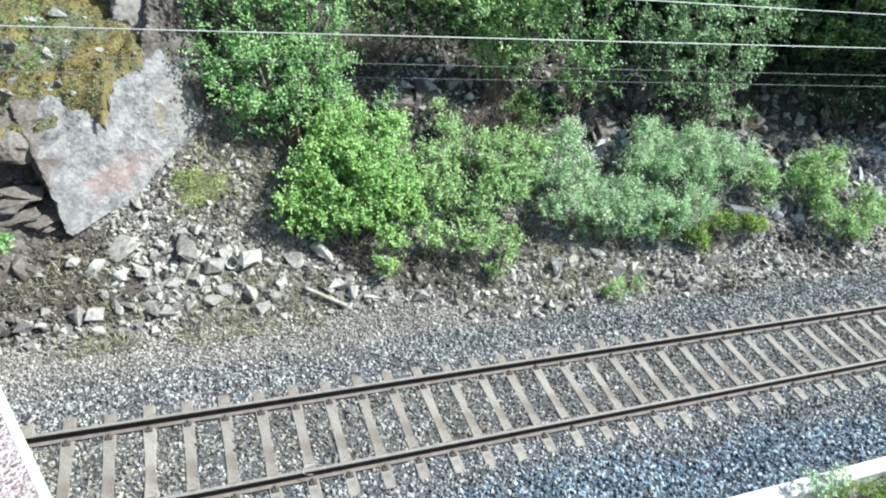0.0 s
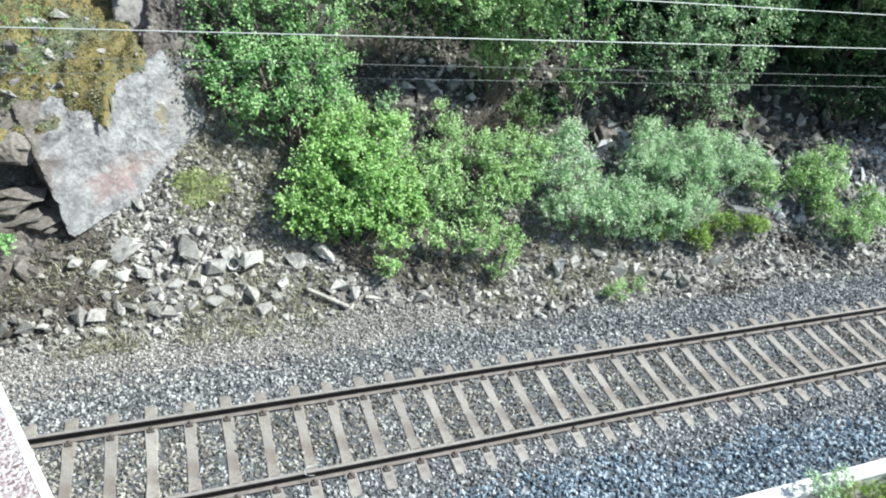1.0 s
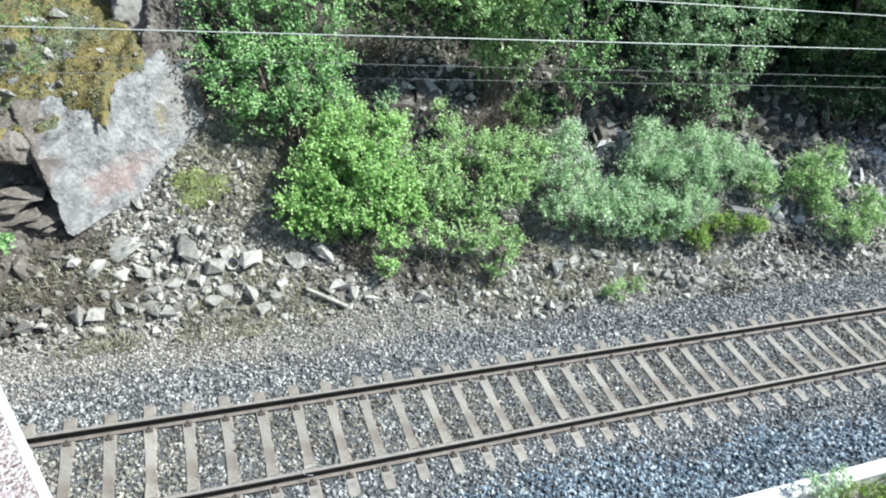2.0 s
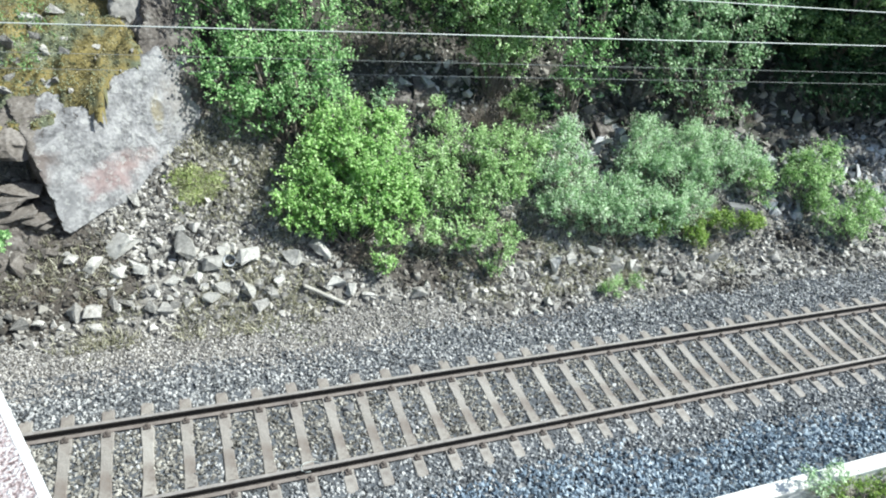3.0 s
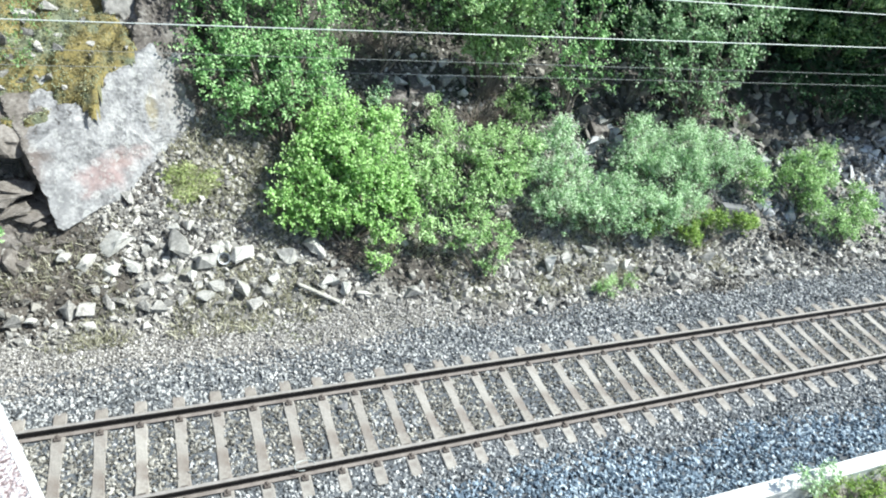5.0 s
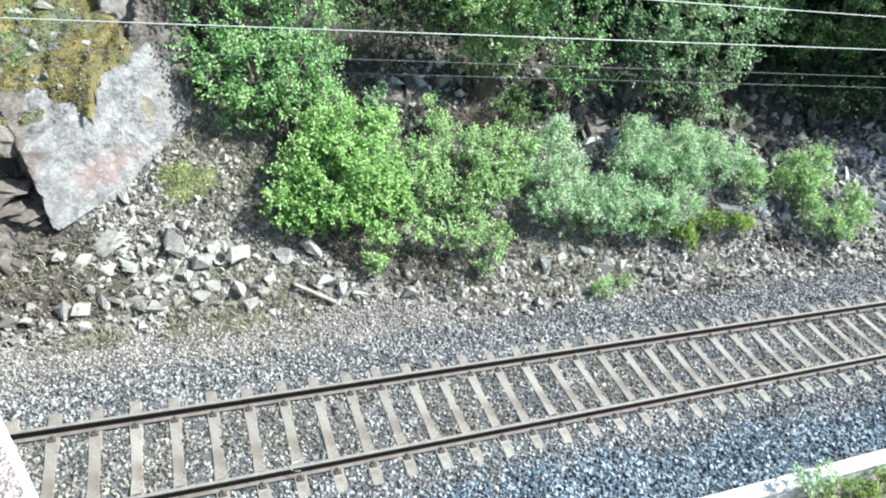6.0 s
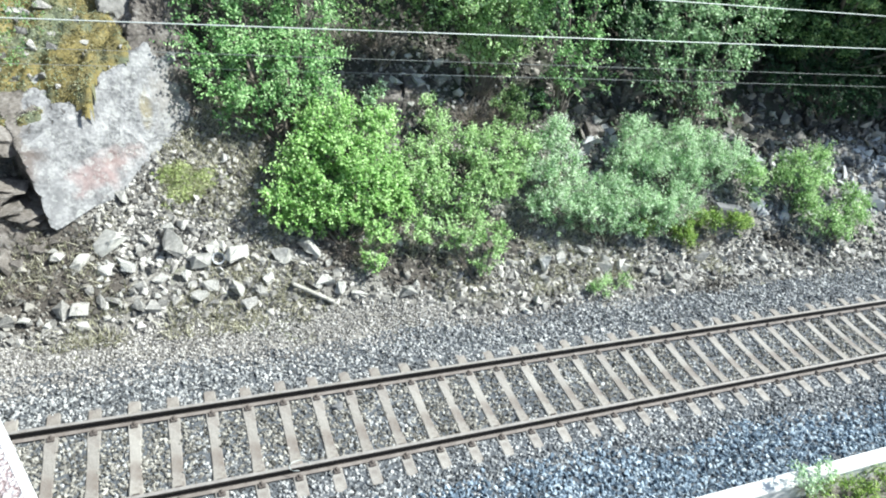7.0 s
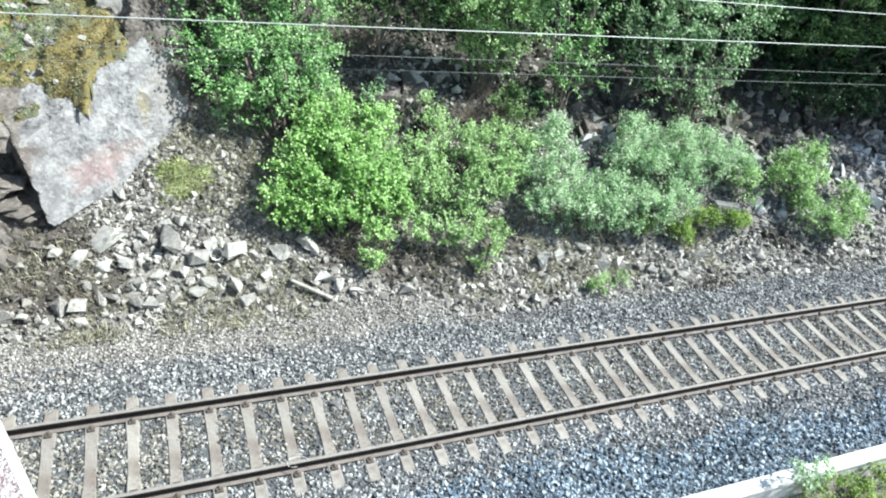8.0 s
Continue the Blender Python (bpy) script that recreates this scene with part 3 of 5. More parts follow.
def moss_height(x, y):
    d = moss_rim(x, y)
    base = 3.46 + 0.167 * (max(x, -1.5) - 1.1) + 0.467 * (y - 6.75)
    return base + 0.20 * fbm(x, y, 0.6, 9.0) + 0.13 * fbm(x, y, 2.4, 4.0) + 0.05 * fbm(x, y, 7.0, 1.0) + 0.16 * (1 - math.exp(-max(d, 0) * 5)) - 1.2 * max(0.0, -d)


def build_moss():
    """A cushion of dry moss over the top of the outcrop."""
    xs, ys = np.arange(-4.5, 2.7, 0.05), np.arange(5.2, 12.0, 0.05)
    vs, fs = [(x, y, moss_height(x, y)) for y in ys for x in xs], []
    w = len(xs)
    for j in range(len(ys) - 1):
        for i in range(w - 1):
            if moss_rim(xs[i] + 0.025, ys[j] + 0.025) > -0.10:
                fs.append((j * w + i, j * w + i + 1, (j + 1) * w + i + 1, (j + 1) * w + i))
    tagged(new("moss_cushion", mesh_of("moss_cushion", vs, fs, M_MOSS, smooth=True)), "ochre and green dry moss covering the outcrop's top", "moss", kind="stuff")


build_moss()


def build_moss_stalks():
    """Short stalks and tiny leaves standing out of the moss."""
    rng = np.random.default_rng(66)
    pts = []
    while len(pts) < 13000:
        x, y = rng.uniform(-2.2, 2.2), rng.uniform(5.2, 11.0)
        if moss_rim(x, y) > -0.04:
            pts.append((x, y, moss_height(x, y)))
    p = np.array(pts)
    n = len(p)
    dry = np.array([fbm(a, b, 0.8, 12.0) for a, b, _ in pts]) + rng.normal(scale=0.2, size=n) > 0.05 - 0.55 * (p[:, 0] - 0.3)
    nrm = rng.normal(scale=0.45, size=(n, 3)) + np.array([0.35, -0.45, 0.8])
    p = p + rng.uniform(0, 0.025, n)[:, None] * np.array([0, 0, 1])
    for which, material, label, name in ((dry, M_DRYGRASS, "ochre dry stalks on the moss", "dry_stalk"), (~dry, M_LEAF_SAGE, "small grey-green plants on the moss", "small_plant")):
        size = rng.uniform(0.03, 0.075, which.sum())
        tagged(new(name, leaves(name, p[which], nrm[which], size, rng, material, 0.4)), label, "ground cover", kind="stuff")


# ---- stones on the slope ----
STONES = []


def block_shape(rng):
    """A blocky boulder with chipped corners and uneven broken faces."""
    bm = bmesh.new()
    for sx, sy, sz in itertools.product((-1, 1), repeat=3):
        c = np.array([sx, sy, sz]) * 0.6 + rng.normal(scale=0.24, size=3)
        for _ in range(2):
            bm.verts.new(c * (1 - rng.uniform(0, 0.4, 3)))
    bmesh.ops.convex_hull(bm, input=bm.verts)
    bmesh.ops.delete(bm, geom=[q for q in bm.verts if not q.link_faces], context="VERTS")
    bmesh.ops.subdivide_edges(bm, edges=bm.edges, cuts=1, use_grid_fill=True)
    bmesh.ops.triangulate(bm, faces=bm.faces)
    bm.verts.index_update()
    v = np.array([q.co for q in bm.verts]) + rng.normal(scale=0.045, size=(len(bm.verts), 3))
    f = np.array([[q.index for q in t.verts] for t in bm.faces])
    bm.free()
    return v, f


def build_stones():
    rng = np.random.default_rng(21)
    meshes = []
    for i in range(14):
        v, f = block_shape(rng)
        v = v * np.array([1.05, rng.uniform(0.6, 0.95), rng.uniform(0.5, 0.8)])
        meshes.append(mesh_of("stone", v, f, M_STONE))

    pale_meshes = [m.copy() for m in meshes]
    for m in pale_meshes:
        m.materials.clear()
        m.materials.append(M_PALE)

    def stone(x, y, size, label="angular grey broken stone on the slope", some=meshes):
        ob = new("stone", some[rng.integers(0, 14)])
        ob.matrix_world = pose(x, y, terrain(x, y) + size * 0.36, 28 + rng.normal(scale=26), rng.normal(scale=24), rng.uniform(0, 360)) @ Matrix.Diagonal((size, size, size, 1))
        tagged(ob, label, "stone", group="stones on the slope")

    left = [(2.08, 4.41, 0.26), (3.22, 4.30, 0.22), (0.84, 4.61, 0.25), (1.95, 4.85, 0.12), (2.23, 4.88, 0.14), (1.54, 4.66, 0.11), (1.42, 4.51, 0.12), (2.48,
            4.12, 0.20), (2.31, 4.29, 0.08), (2.25, 3.96, 0.12), (1.79, 3.92, 0.10), (2.47, 3.55, 0.14), (2.70, 3.69, 0.14), (3.83, 3.72, 0.12),
            (0.72, 4.16, 0.15), (0.33, 4.34, 0.13), (1.17, 4.22, 0.17), (1.37, 3.46, 0.15), (1.69, 3.63, 0.08), (2.06, 3.64, 0.08), (0.74, 3.57,
            0.10), (0.98, 3.60, 0.09), (2.07, 3.22, 0.08)]
    middle = [(4.13, 4.15, 0.21), (4.80, 4.21, 0.21), (4.99, 3.59, 0.17), (5.25, 3.35, 0.15), (5.61, 3.26, 0.13), (6.75, 3.23, 0.15), (7.27, 2.05, 0.08), (10.34,
            3.55, 0.26), (10.75, 3.58, 0.14), (11.93, 3.30, 0.17), (12.36, 3.33, 0.13), (11.44, 3.72, 0.15), (13.27, 3.06, 0.17), (13.53, 2.71, 0.18),
            (9.25, 2.26, 0.09), (9.66, 2.49, 0.13), (10.40, 3.05, 0.08), (6.74, 4.30, 0.11)]
    high = [(19.55, 5.89, 0.20), (16.65, 4.94, 0.16), (18.59, 3.93, 0.08), (3.22, 6.15, 0.17), (1.15, 5.51, 0.17), (2.01, 2.27, 0.07), (15.08, 2.35, 0.10),
            (15.48, 2.18, 0.09), (14.67, 2.30, 0.09), (-0.22, 3.29, 0.11), (-0.59, 3.42, 0.13), (3.54, 2.52, 0.08), (4.51, 0.40, 0.07), (7.50, 7.85,
            0.21), (8.10, 7.85, 0.25), (7.68, 7.35, 0.20), (8.76, 8.00, 0.22), (12.72, 6.35, 0.23), (14.47, 7.89, 0.24), (13.02, 6.87, 0.22)]
    for spots in (left, middle, high):
        for x, y, size in spots:
            stone(x, y, size * (1.15 if spots is high else 1.55), "pale broken boulder lying on the rubble", pale_meshes)
    n = 0
    for _ in range(58):
        x, y = rng.uniform(0.6, 5.2), rng.uniform(3.3, 4.9)
        stone(x, y, float(np.clip(rng.lognormal(-2.3, 0.5), 0.05, 0.27)), "grey-brown broken stone in the fallen pile", meshes if rng.random() < 0.55 else pale_meshes)
    while n < 112:
        if n < 64:
            x, y = rng.uniform(-0.2, 6.2), 3.15 + abs(rng.normal(scale=0.9))
        elif n < 76:
            x, y = rng.uniform(-1.8, 0.4), rng.uniform(3.2, 4.8)
        else:
            x, y = rng.uniform(6.0, 21.0), 2.85 + abs(rng.normal(scale=0.55))
        stone(x, y, float(np.clip(rng.lognormal(-2.45, 0.42), 0.05, 0.22)) * 1.25)
        n += 1
    for _ in range(24):
        stone(rng.uniform(6.9, 9.6), rng.uniform(7.2, 8.7), rng.uniform(0.08, 0.2), "pale grey stone in the shaded rock pile", pale_meshes)
    brown_meshes = [m.copy() for m in meshes]
    for m in brown_meshes:
        m.materials.clear()
        m.materials.append(M_BROWNROCK)
    for _ in range(22):
        stone(rng.uniform(-1.5, -0.05), rng.uniform(4.35, 5.3), rng.uniform(0.1, 0.28), "brown cracked rock piece under the overhang", brown_meshes)
    for k in range(11):
        x, y, size = rng.uniform(-1.25, -0.15), rng.uniform(4.95, 5.5), rng.uniform(0.16, 0.32)
        z = 1.25 + (0.7 * (y - 4.89) - 0.3 * (x + 0.9)) / 0.6
        ob = new("stone", brown_meshes[rng.integers(0, 14)])
        ob.matrix_world = pose(x, y, z, 12, rng.normal(scale=8), rng.uniform(-25, 25)) @ Matrix.Diagonal((size * 1.5, size, size * 0.35, 1))
        tagged(ob, "thin brown rock slab on the ledge under the overhang", "stone", group="slabs under the overhang")
    for k in range(44):
        if k < 22:
            x, y, size = rng.uniform(-1.1, 0.2), rng.uniform(6.7, 8.6), rng.uniform(0.07, 0.24)
        elif k < 32:
            # Brown stones added here give the dark of the shaded crack.
            x, y, size = rng.uniform(-1.2, 0.0), rng.uniform(6.2, 6.5), rng.uniform(0.1, 0.24)
        else:
            x, y, size = rng.uniform(0.2, 1.5), rng.uniform(6.5, 8.6), rng.uniform(0.04, 0.13)
        ob = new("stone", (meshes, brown_meshes)[1 if 22 <= k < 32 else 0][rng.integers(0, 14)])
        ob.matrix_world = pose(x, y, moss_height(x, y) - 0.1 * size, 20, rng.normal(scale=15), rng.uniform(0, 360)) @ Matrix.Diagonal((size, size, size, 1))
        tagged(ob, "grey lichen-covered stone sunk in the moss", "stone", group="stones in the moss")


build_stones()


def build_rubble():
    rng = np.random.default_rng(31)
    n = 28000
    x = -2.5 + 30.0 * rng.random(n) ** 1.2
    y = 2.3 + np.abs(rng.normal(scale=2.0, size=n))
    keep = ~((x < 1.4) & (y > 2.9) & (rng.random(n) < 0.2))
    x, y = x[keep], y[keep]
    x, y = np.concatenate([x, rng.uniform(1.6, 6.5, 6000), rng.uniform(5.5, 17.0, 7000), rng.uniform(15.0, 26.0, 3500), rng.uniform(7.5, 20.0, 4500), rng.uniform(0.3, 3.4, 3500)]), np.concatenate([y, rng.uniform(4.2, 8.2, 6000), rng.uniform(6.2, 9.6, 7000), rng.uniform(5.6, 8.4, 3500), rng.uniform(2.6, 3.7, 4500), rng.uniform(4.2, 6.4, 3500)])
    shade = ((x > 13.0) & (y > 5.9) & (rng.random(len(x)) < 0.5)) | ((x > 17.5) & (y > 4.2) & (y < 6.2) & (rng.random(len(x)) < 0.75))
    shade |= ((x - 2.4) / 0.6) ** 2 + ((y - 5.75) / 0.42) ** 2 < rng.uniform(0.5, 1.2, len(x))
    x, y = x[~shade], y[~shade]
    n = len(x)
    far = x > 9.0
    y = np.where(far & (rng.random(n) < 0.28), rng.uniform(4.2, 6.4, n), y)
    size = np.clip(rng.lognormal(-3.28, 0.52, n), 0.013, 0.13)
    size = np.where((x > 7.5) & (y < 3.8), size * 1.25, size)
    z = np.array([terrain(a, b) for a, b in zip(x, y)]) + size * 0.25
    size = np.where((y < 3.0) & (x < 7.5), np.minimum(size, 0.034), size)
    # Dark tone: earth, bush shade and, high up, the wood's shade.
    stained = np.array([earth_and_shade(a, b) for a, b in zip(x, y)]) + rng.normal(scale=0.15, size=n) > 0.3
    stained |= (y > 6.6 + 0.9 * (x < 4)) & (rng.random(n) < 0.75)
    hx, hy = rng.normal(14.9, 0.5, 420), rng.normal(2.38, 0.15, 420)
    hump = 0.16 * np.exp(-((hx - 14.9) / 0.55) ** 2 - ((hy - 2.38) / 0.2) ** 2)
    x, y = np.append(x, hx), np.append(y, hy)
    z = np.append(z, np.array([terrain(a, b) for a, b in zip(hx, hy)]) + hump * rng.random(420) ** 0.5)
    size, stained = np.append(size, rng.uniform(0.025, 0.075, 420)), np.append(stained, rng.random(420) < 0.85)
    at = np.stack([x, y, z], 1)
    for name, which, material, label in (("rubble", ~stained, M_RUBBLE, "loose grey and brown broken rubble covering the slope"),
                                         ("earth_shade_rubble", stained, M_EARTHSHADE, "earth-stained rubble, also darkened for shade below bushes and wood")):
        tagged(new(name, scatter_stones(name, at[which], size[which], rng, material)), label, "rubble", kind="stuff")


build_rubble()


def build_talus():
    """Flat broken slabs, fallen into a loose sheet below the wood."""
    rng = np.random.default_rng(37)
    n = 2100
    x = rng.uniform(11.4, 29.0, n)
    y = 4.1 + 4.6 * rng.random(n) ** 1.35
    keep = (x > 17.5) | (y > 5.6 + 0.3 * (x < 14))
    x, y = x[keep], y[keep]
    size = np.clip(rng.lognormal(-1.85, 0.4, len(x)), 0.07, 0.32)
    z = np.array([terrain(a, b) for a, b in zip(x, y)]) + size * 0.2
    # Slabs under the wood get a darker colour in place of its shade.
    wood_shade = y + rng.normal(scale=0.25, size=len(x)) > 6.1 + 0.5 * (x < 15)
    at = np.stack([x, y, z], 1)
    for name, which, material, label in (("talus", ~wood_shade, M_SLAB, "flat grey broken slabs lying on the slope below the wood"),
                                         ("shade_dark_talus", wood_shade, M_EARTHSHADE, "slabs under the edge of the wood, coloured dark for its shade")):
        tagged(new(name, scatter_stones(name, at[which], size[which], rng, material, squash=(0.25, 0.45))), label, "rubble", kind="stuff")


build_talus()


# ---- plants ----
def leaves(name, pos, nrm, size, rng, material, slim=0.6, along=None):
    """Folded leaves at pos, facing nrm, as one mesh."""
    n = len(pos)
    a = rng.normal(size=(n, 3)) if along is None else along + rng.normal(scale=0.45, size=(n, 3))
    nrm = nrm / np.linalg.norm(nrm, axis=1)[:, None]
    t = np.cross(nrm, a) if along is None else a - nrm * np.sum(a * nrm, axis=1)[:, None]
    t /= np.linalg.norm(t, axis=1)[:, None] + 1e-9
    b = np.cross(nrm, t)
    s = np.asarray(size)[:, None]
    v = np.stack([pos, pos + s * (0.5 * t + 0.5 * slim * b + 0.12 * nrm), pos + s * t, pos + s * (0.5 * t - 0.5 * slim * b + 0.12 * nrm)], 1)
    k = (np.arange(n) * 4)[:, None]
    f = np.concatenate([k + np.array([[0, 1, 2]]), k + np.array([[0, 2, 3]])], 0)
    return mesh_of(name, v.reshape(-1, 3), f, material)


def crown_points(blobs, density, rng, clump=0.3):
    """Leaf places and facings: each blob carries tufts, each tuft a shell of leaves with gaps between."""
    pos, nrm = [], []
    for bx, by, bz, r in blobs:
        tufts = int(8 + 17 * r)
        d = rng.normal(size=(tufts, 3))
        d /= np.linalg.norm(d, axis=1)[:, None]
        at = np.array([bx, by, bz]) + d * (r * rng.uniform(0.42, 1.02, tufts))[:, None]
        size = r * rng.uniform(0.45, 1.35, tufts) * clump
        for c, w, s in zip(at, d, np.maximum(size, 0.07)):
            k = int(density * (0.35 + 9.0 * s * s) * rng.uniform(0.7, 1.2))
            e = rng.normal(size=(k, 3)) + w * 0.45 + np.array([0.1, -0.1, 0.35])
            e /= np.linalg.norm(e, axis=1)[:, None]
            p = c + e * (s * rng.uniform(0.35, 1.15, k))[:, None] * np.array([1.15, 1.15, 0.85])
            pos.append(p)
            nrm.append(e * 0.5 + rng.normal(scale=0.55, size=(k, 3)) + np.array([0.3, -0.3, 0.55]))
    return np.concatenate(pos), np.concatenate(nrm)


def shoots(blobs, cover, leaf, slim, rng, length, upright, gap):
    """Leaf places, facings and ways of growth: leafy shoots that stand out of a crown's outer masses, with gaps where it is thin."""
    centre, radius = np.array([b[:3] for b in blobs]), np.array([b[3] for b in blobs])
    pos, nrm, way = [], [], []
    for i, (c, r) in enumerate(zip(centre, radius)):
        n = int(cover * 4 * math.pi * r * r / (0.5 * slim * leaf * leaf) / 11)
        d = rng.normal(size=(n, 3))
        d /= np.linalg.norm(d, axis=1)[:, None]
        d = d[(d[:, 2] > -0.35) | (rng.random(n) < 0.35)]
        n = len(d)
        bulge = np.array([0.78 + 0.62 * noise.noise(Vector(q) * 1.9 + Vector((i * 3.7, 0, 0))) + 0.3 * noise.noise(Vector(q) * 5.0) for q in d])
        o = c + d * (r * np.clip(bulge, 0.3, 1.25) * rng.uniform(0.35, 1.0, n) ** 0.5)[:, None]
        g = d * (1 - upright) + rng.normal(scale=0.3, size=(n, 3)) + np.array([0, 0, upright])
        g /= np.linalg.norm(g, axis=1)[:, None]
        ln = np.minimum(length * rng.uniform(0.45, 1.35, n), 0.9 * r + 0.05)
        m = o + g * (ln * 0.5)[:, None]
        deep = np.linalg.norm(m[:, None] - centre[None], axis=2) < 0.66 * radius[None]
        deep[:, i] = False
        thin = np.array([noise.noise(Vector(p) * 2.2) + 0.7 * noise.noise(Vector(p) * 5.5) for p in m])
        keep = ~deep.any(1) & (thin > gap + 0.1 + rng.normal(scale=0.08, size=n))
        o, g, ln = o[keep], g[keep], ln[keep]
        for step in np.linspace(0.08, 1.0, 11):
            side = np.cross(g, rng.normal(size=g.shape))
            side /= np.linalg.norm(side, axis=1)[:, None] + 1e-9
            pos.append(o + g * (ln * (step + rng.normal(scale=0.05, size=len(o))))[:, None] + side * leaf * 0.25 * rng.uniform(0.2, 1.6, len(o))[:, None])
            nrm.append(rng.normal(scale=0.42, size=g.shape) + side * 0.25 + np.array([0.55, -0.3, 0.75]))
            way.append(g * 0.6 + side * 0.9)
    return np.concatenate(pos), np.concatenate(nrm), np.concatenate(way)


def plant(name, label, category, base, blobs, leaf, cover, material, seed, stem=0.03, shoot=0.28, upright=0.4, gap=-0.15, slim=0.6, group=""):
    """A shrub or tree: stems that branch to the masses of its crown, and leafy shoots on them."""
    rng = np.random.default_rng(seed)
    x, y = base
    foot = Vector((x, y, terrain(x, y)))
    thing = tagged(new(name), label, category, group=group)
    thing.location = foot
    runs = []
    lift = base_lift(x, y)
    for bx, by, bz, r in blobs:
        end = Vector((bx, by, bz + lift))
        start = Vector((rng.normal(scale=stem * 2), rng.normal(scale=stem * 2), -0.12))
        mid = start.lerp(end, 0.5) + Vector((rng.normal(scale=0.08), rng.normal(scale=0.08), 0.12 * end.length))
        runs.append(([start, start.lerp(mid, 0.6), mid, end], [stem, stem * 0.8, stem * 0.6, stem * 0.25]))
        for _ in range(5):
            d = Vector(rng.normal(size=3)).normalized() * r * 0.95
            runs.append(([mid.lerp(end, rng.uniform(0.3, 1.0)), end + d * 0.5, end + d], [stem * 0.3, stem * 0.2, stem * 0.08]))
    part("trunk", tubes("trunk", runs, M_BARK, 5), None, thing)
    pos, nrm, way = shoots([(a, b, c + lift, r) for a, b, c, r in blobs], cover, leaf, slim, rng, shoot, upright, gap)
    part("crown", leaves("crown", pos, nrm, leaf * rng.uniform(0.6, 1.3, len(pos)), rng, material, slim, way), None, thing)
    return thing


def base_lift(x, y):
    """How far the even slope lies above the real ground."""
    return max(0.0, 0.62 * (y - 3.0)) - terrain(x, y)


build_moss_stalks()
tall_birch = plant("birch_tree", "tall leafy birch with bright green foliage", "tree", (4.5, 6.54), [
    (-1.31, 1.57, 2.3, 0.75), (-0.39, 1.72, 2.36, 0.69), (0.74, 1.64, 2.37, 0.76), (-1.5, 1.05, 1.61, 0.56), (-0.72, 1.07, 1.62, 0.56), (0.46, 1.09, 1.77, 0.68), (1.03, 0.94, 1.37, 0.46), (-1.32, 0.58, 1.1, 0.5), (-0.56, 0.48, 1.15, 0.63), (0.36, 0.43, 1.17, 0.69), (0.96, 0.35, 0.8, 0.43), (-0.78, 0.18, 0.68, 0.47), (-0.11, 0.15, 0.69, 0.5), (0.51, 0.11, 0.57, 0.42), (-0.62, 0.05, 0.38, 0.31), (-0.97, 0.14, 0.44, 0.29), (-0.95, 2.07, 3.02, 0.97), (0.29, 2.12, 3.14, 1.05), (1.55, 2.5, 2.99, 0.65)],
    0.072, 1.3, M_LEAF_BIRCH, 100, 0.06, shoot=0.34, upright=0.3, gap=-0.12)
plant("leafy_bush", "large bright yellow-green bush at the foot of the slope", "bush", (5.51, 4.33), [
    (-0.28, 1.81, 1.9, 0.44), (0.41, 1.76, 1.91, 0.49), (1.06, 1.66, 1.81, 0.47), (-0.69, 1.23, 1.45, 0.48), (-0.03, 1.12, 1.49, 0.6), (0.8, 1.07, 1.42, 0.57), (-1.0, 0.79, 1.02, 0.42), (-0.37, 0.6, 1.03, 0.59), (0.42, 0.47, 0.99, 0.65), (1.16, 0.68, 0.97, 0.43), (-1.35, 0.45, 0.66, 0.34), (-0.84, 0.25, 0.57, 0.42), (-0.13, 0.16, 0.57, 0.49), (0.67, 0.05, 0.51, 0.52), (1.29, 0.28, 0.58, 0.38), (-1.26, 0.22, 0.33, 0.2), (-0.68, 0.09, 0.22, 0.2), (0.74, -0.35, 0.02, 0.3), (0.59, -0.63, -0.21, 0.22), (1.53, 0.56, 0.73, 0.28)],
    0.07, 1.75, M_LEAF_BRIGHT, 101, 0.035, shoot=0.26, upright=0.45, gap=-0.3)
plant("leafy_bush", "spreading mid-green bush among the stones", "bush", (8.68, 4.48), [
    (-0.59, 1.51, 1.54, 0.33), (-0.62, 1.02, 1.2, 0.4), (-1.26, 0.99, 1.17, 0.39), (-1.53, 0.66, 0.85, 0.34), (-1.09, 0.52, 0.83, 0.44), (0.08, 1.21, 1.38, 0.41), (0.74, 1.19, 1.42, 0.47), (1.43, 1.17, 1.36, 0.42), (-0.14, 0.67, 1.0, 0.48), (0.5, 0.62, 1.0, 0.51), (1.15, 0.68, 0.93, 0.39), (0.1, 0.21, 0.65, 0.5), (-0.59, 0.21, 0.53, 0.39), (-1.22, 0.18, 0.47, 0.36), (0.67, 0.32, 0.62, 0.38), (-0.38, -0.01, 0.28, 0.32)],
    0.062, 1.4, M_LEAF_MID, 102, 0.025, shoot=0.26, upright=0.5, gap=-0.12)
plant("leafy_bush", "low rounded green bush beside the gravel", "bush", (8.5, 3.28), [
    (-1.12, 0.81, 0.87, 0.3), (-0.67, 0.75, 0.88, 0.36), (-0.1, 0.76, 0.9, 0.36), (-0.28, 0.39, 0.63, 0.38), (0.28, 0.34, 0.61, 0.39), (0.6, 0.65, 0.76, 0.29), (0.09, 0.1, 0.32, 0.28), (0.15, -0.03, 0.09, 0.13), (-1.4, 0.72, 0.73, 0.23), (-1.55, 0.98, 0.95, 0.25)],
    0.06, 1.35, M_LEAF_MID, 103, 0.02, shoot=0.2, upright=0.5, gap=-0.1)
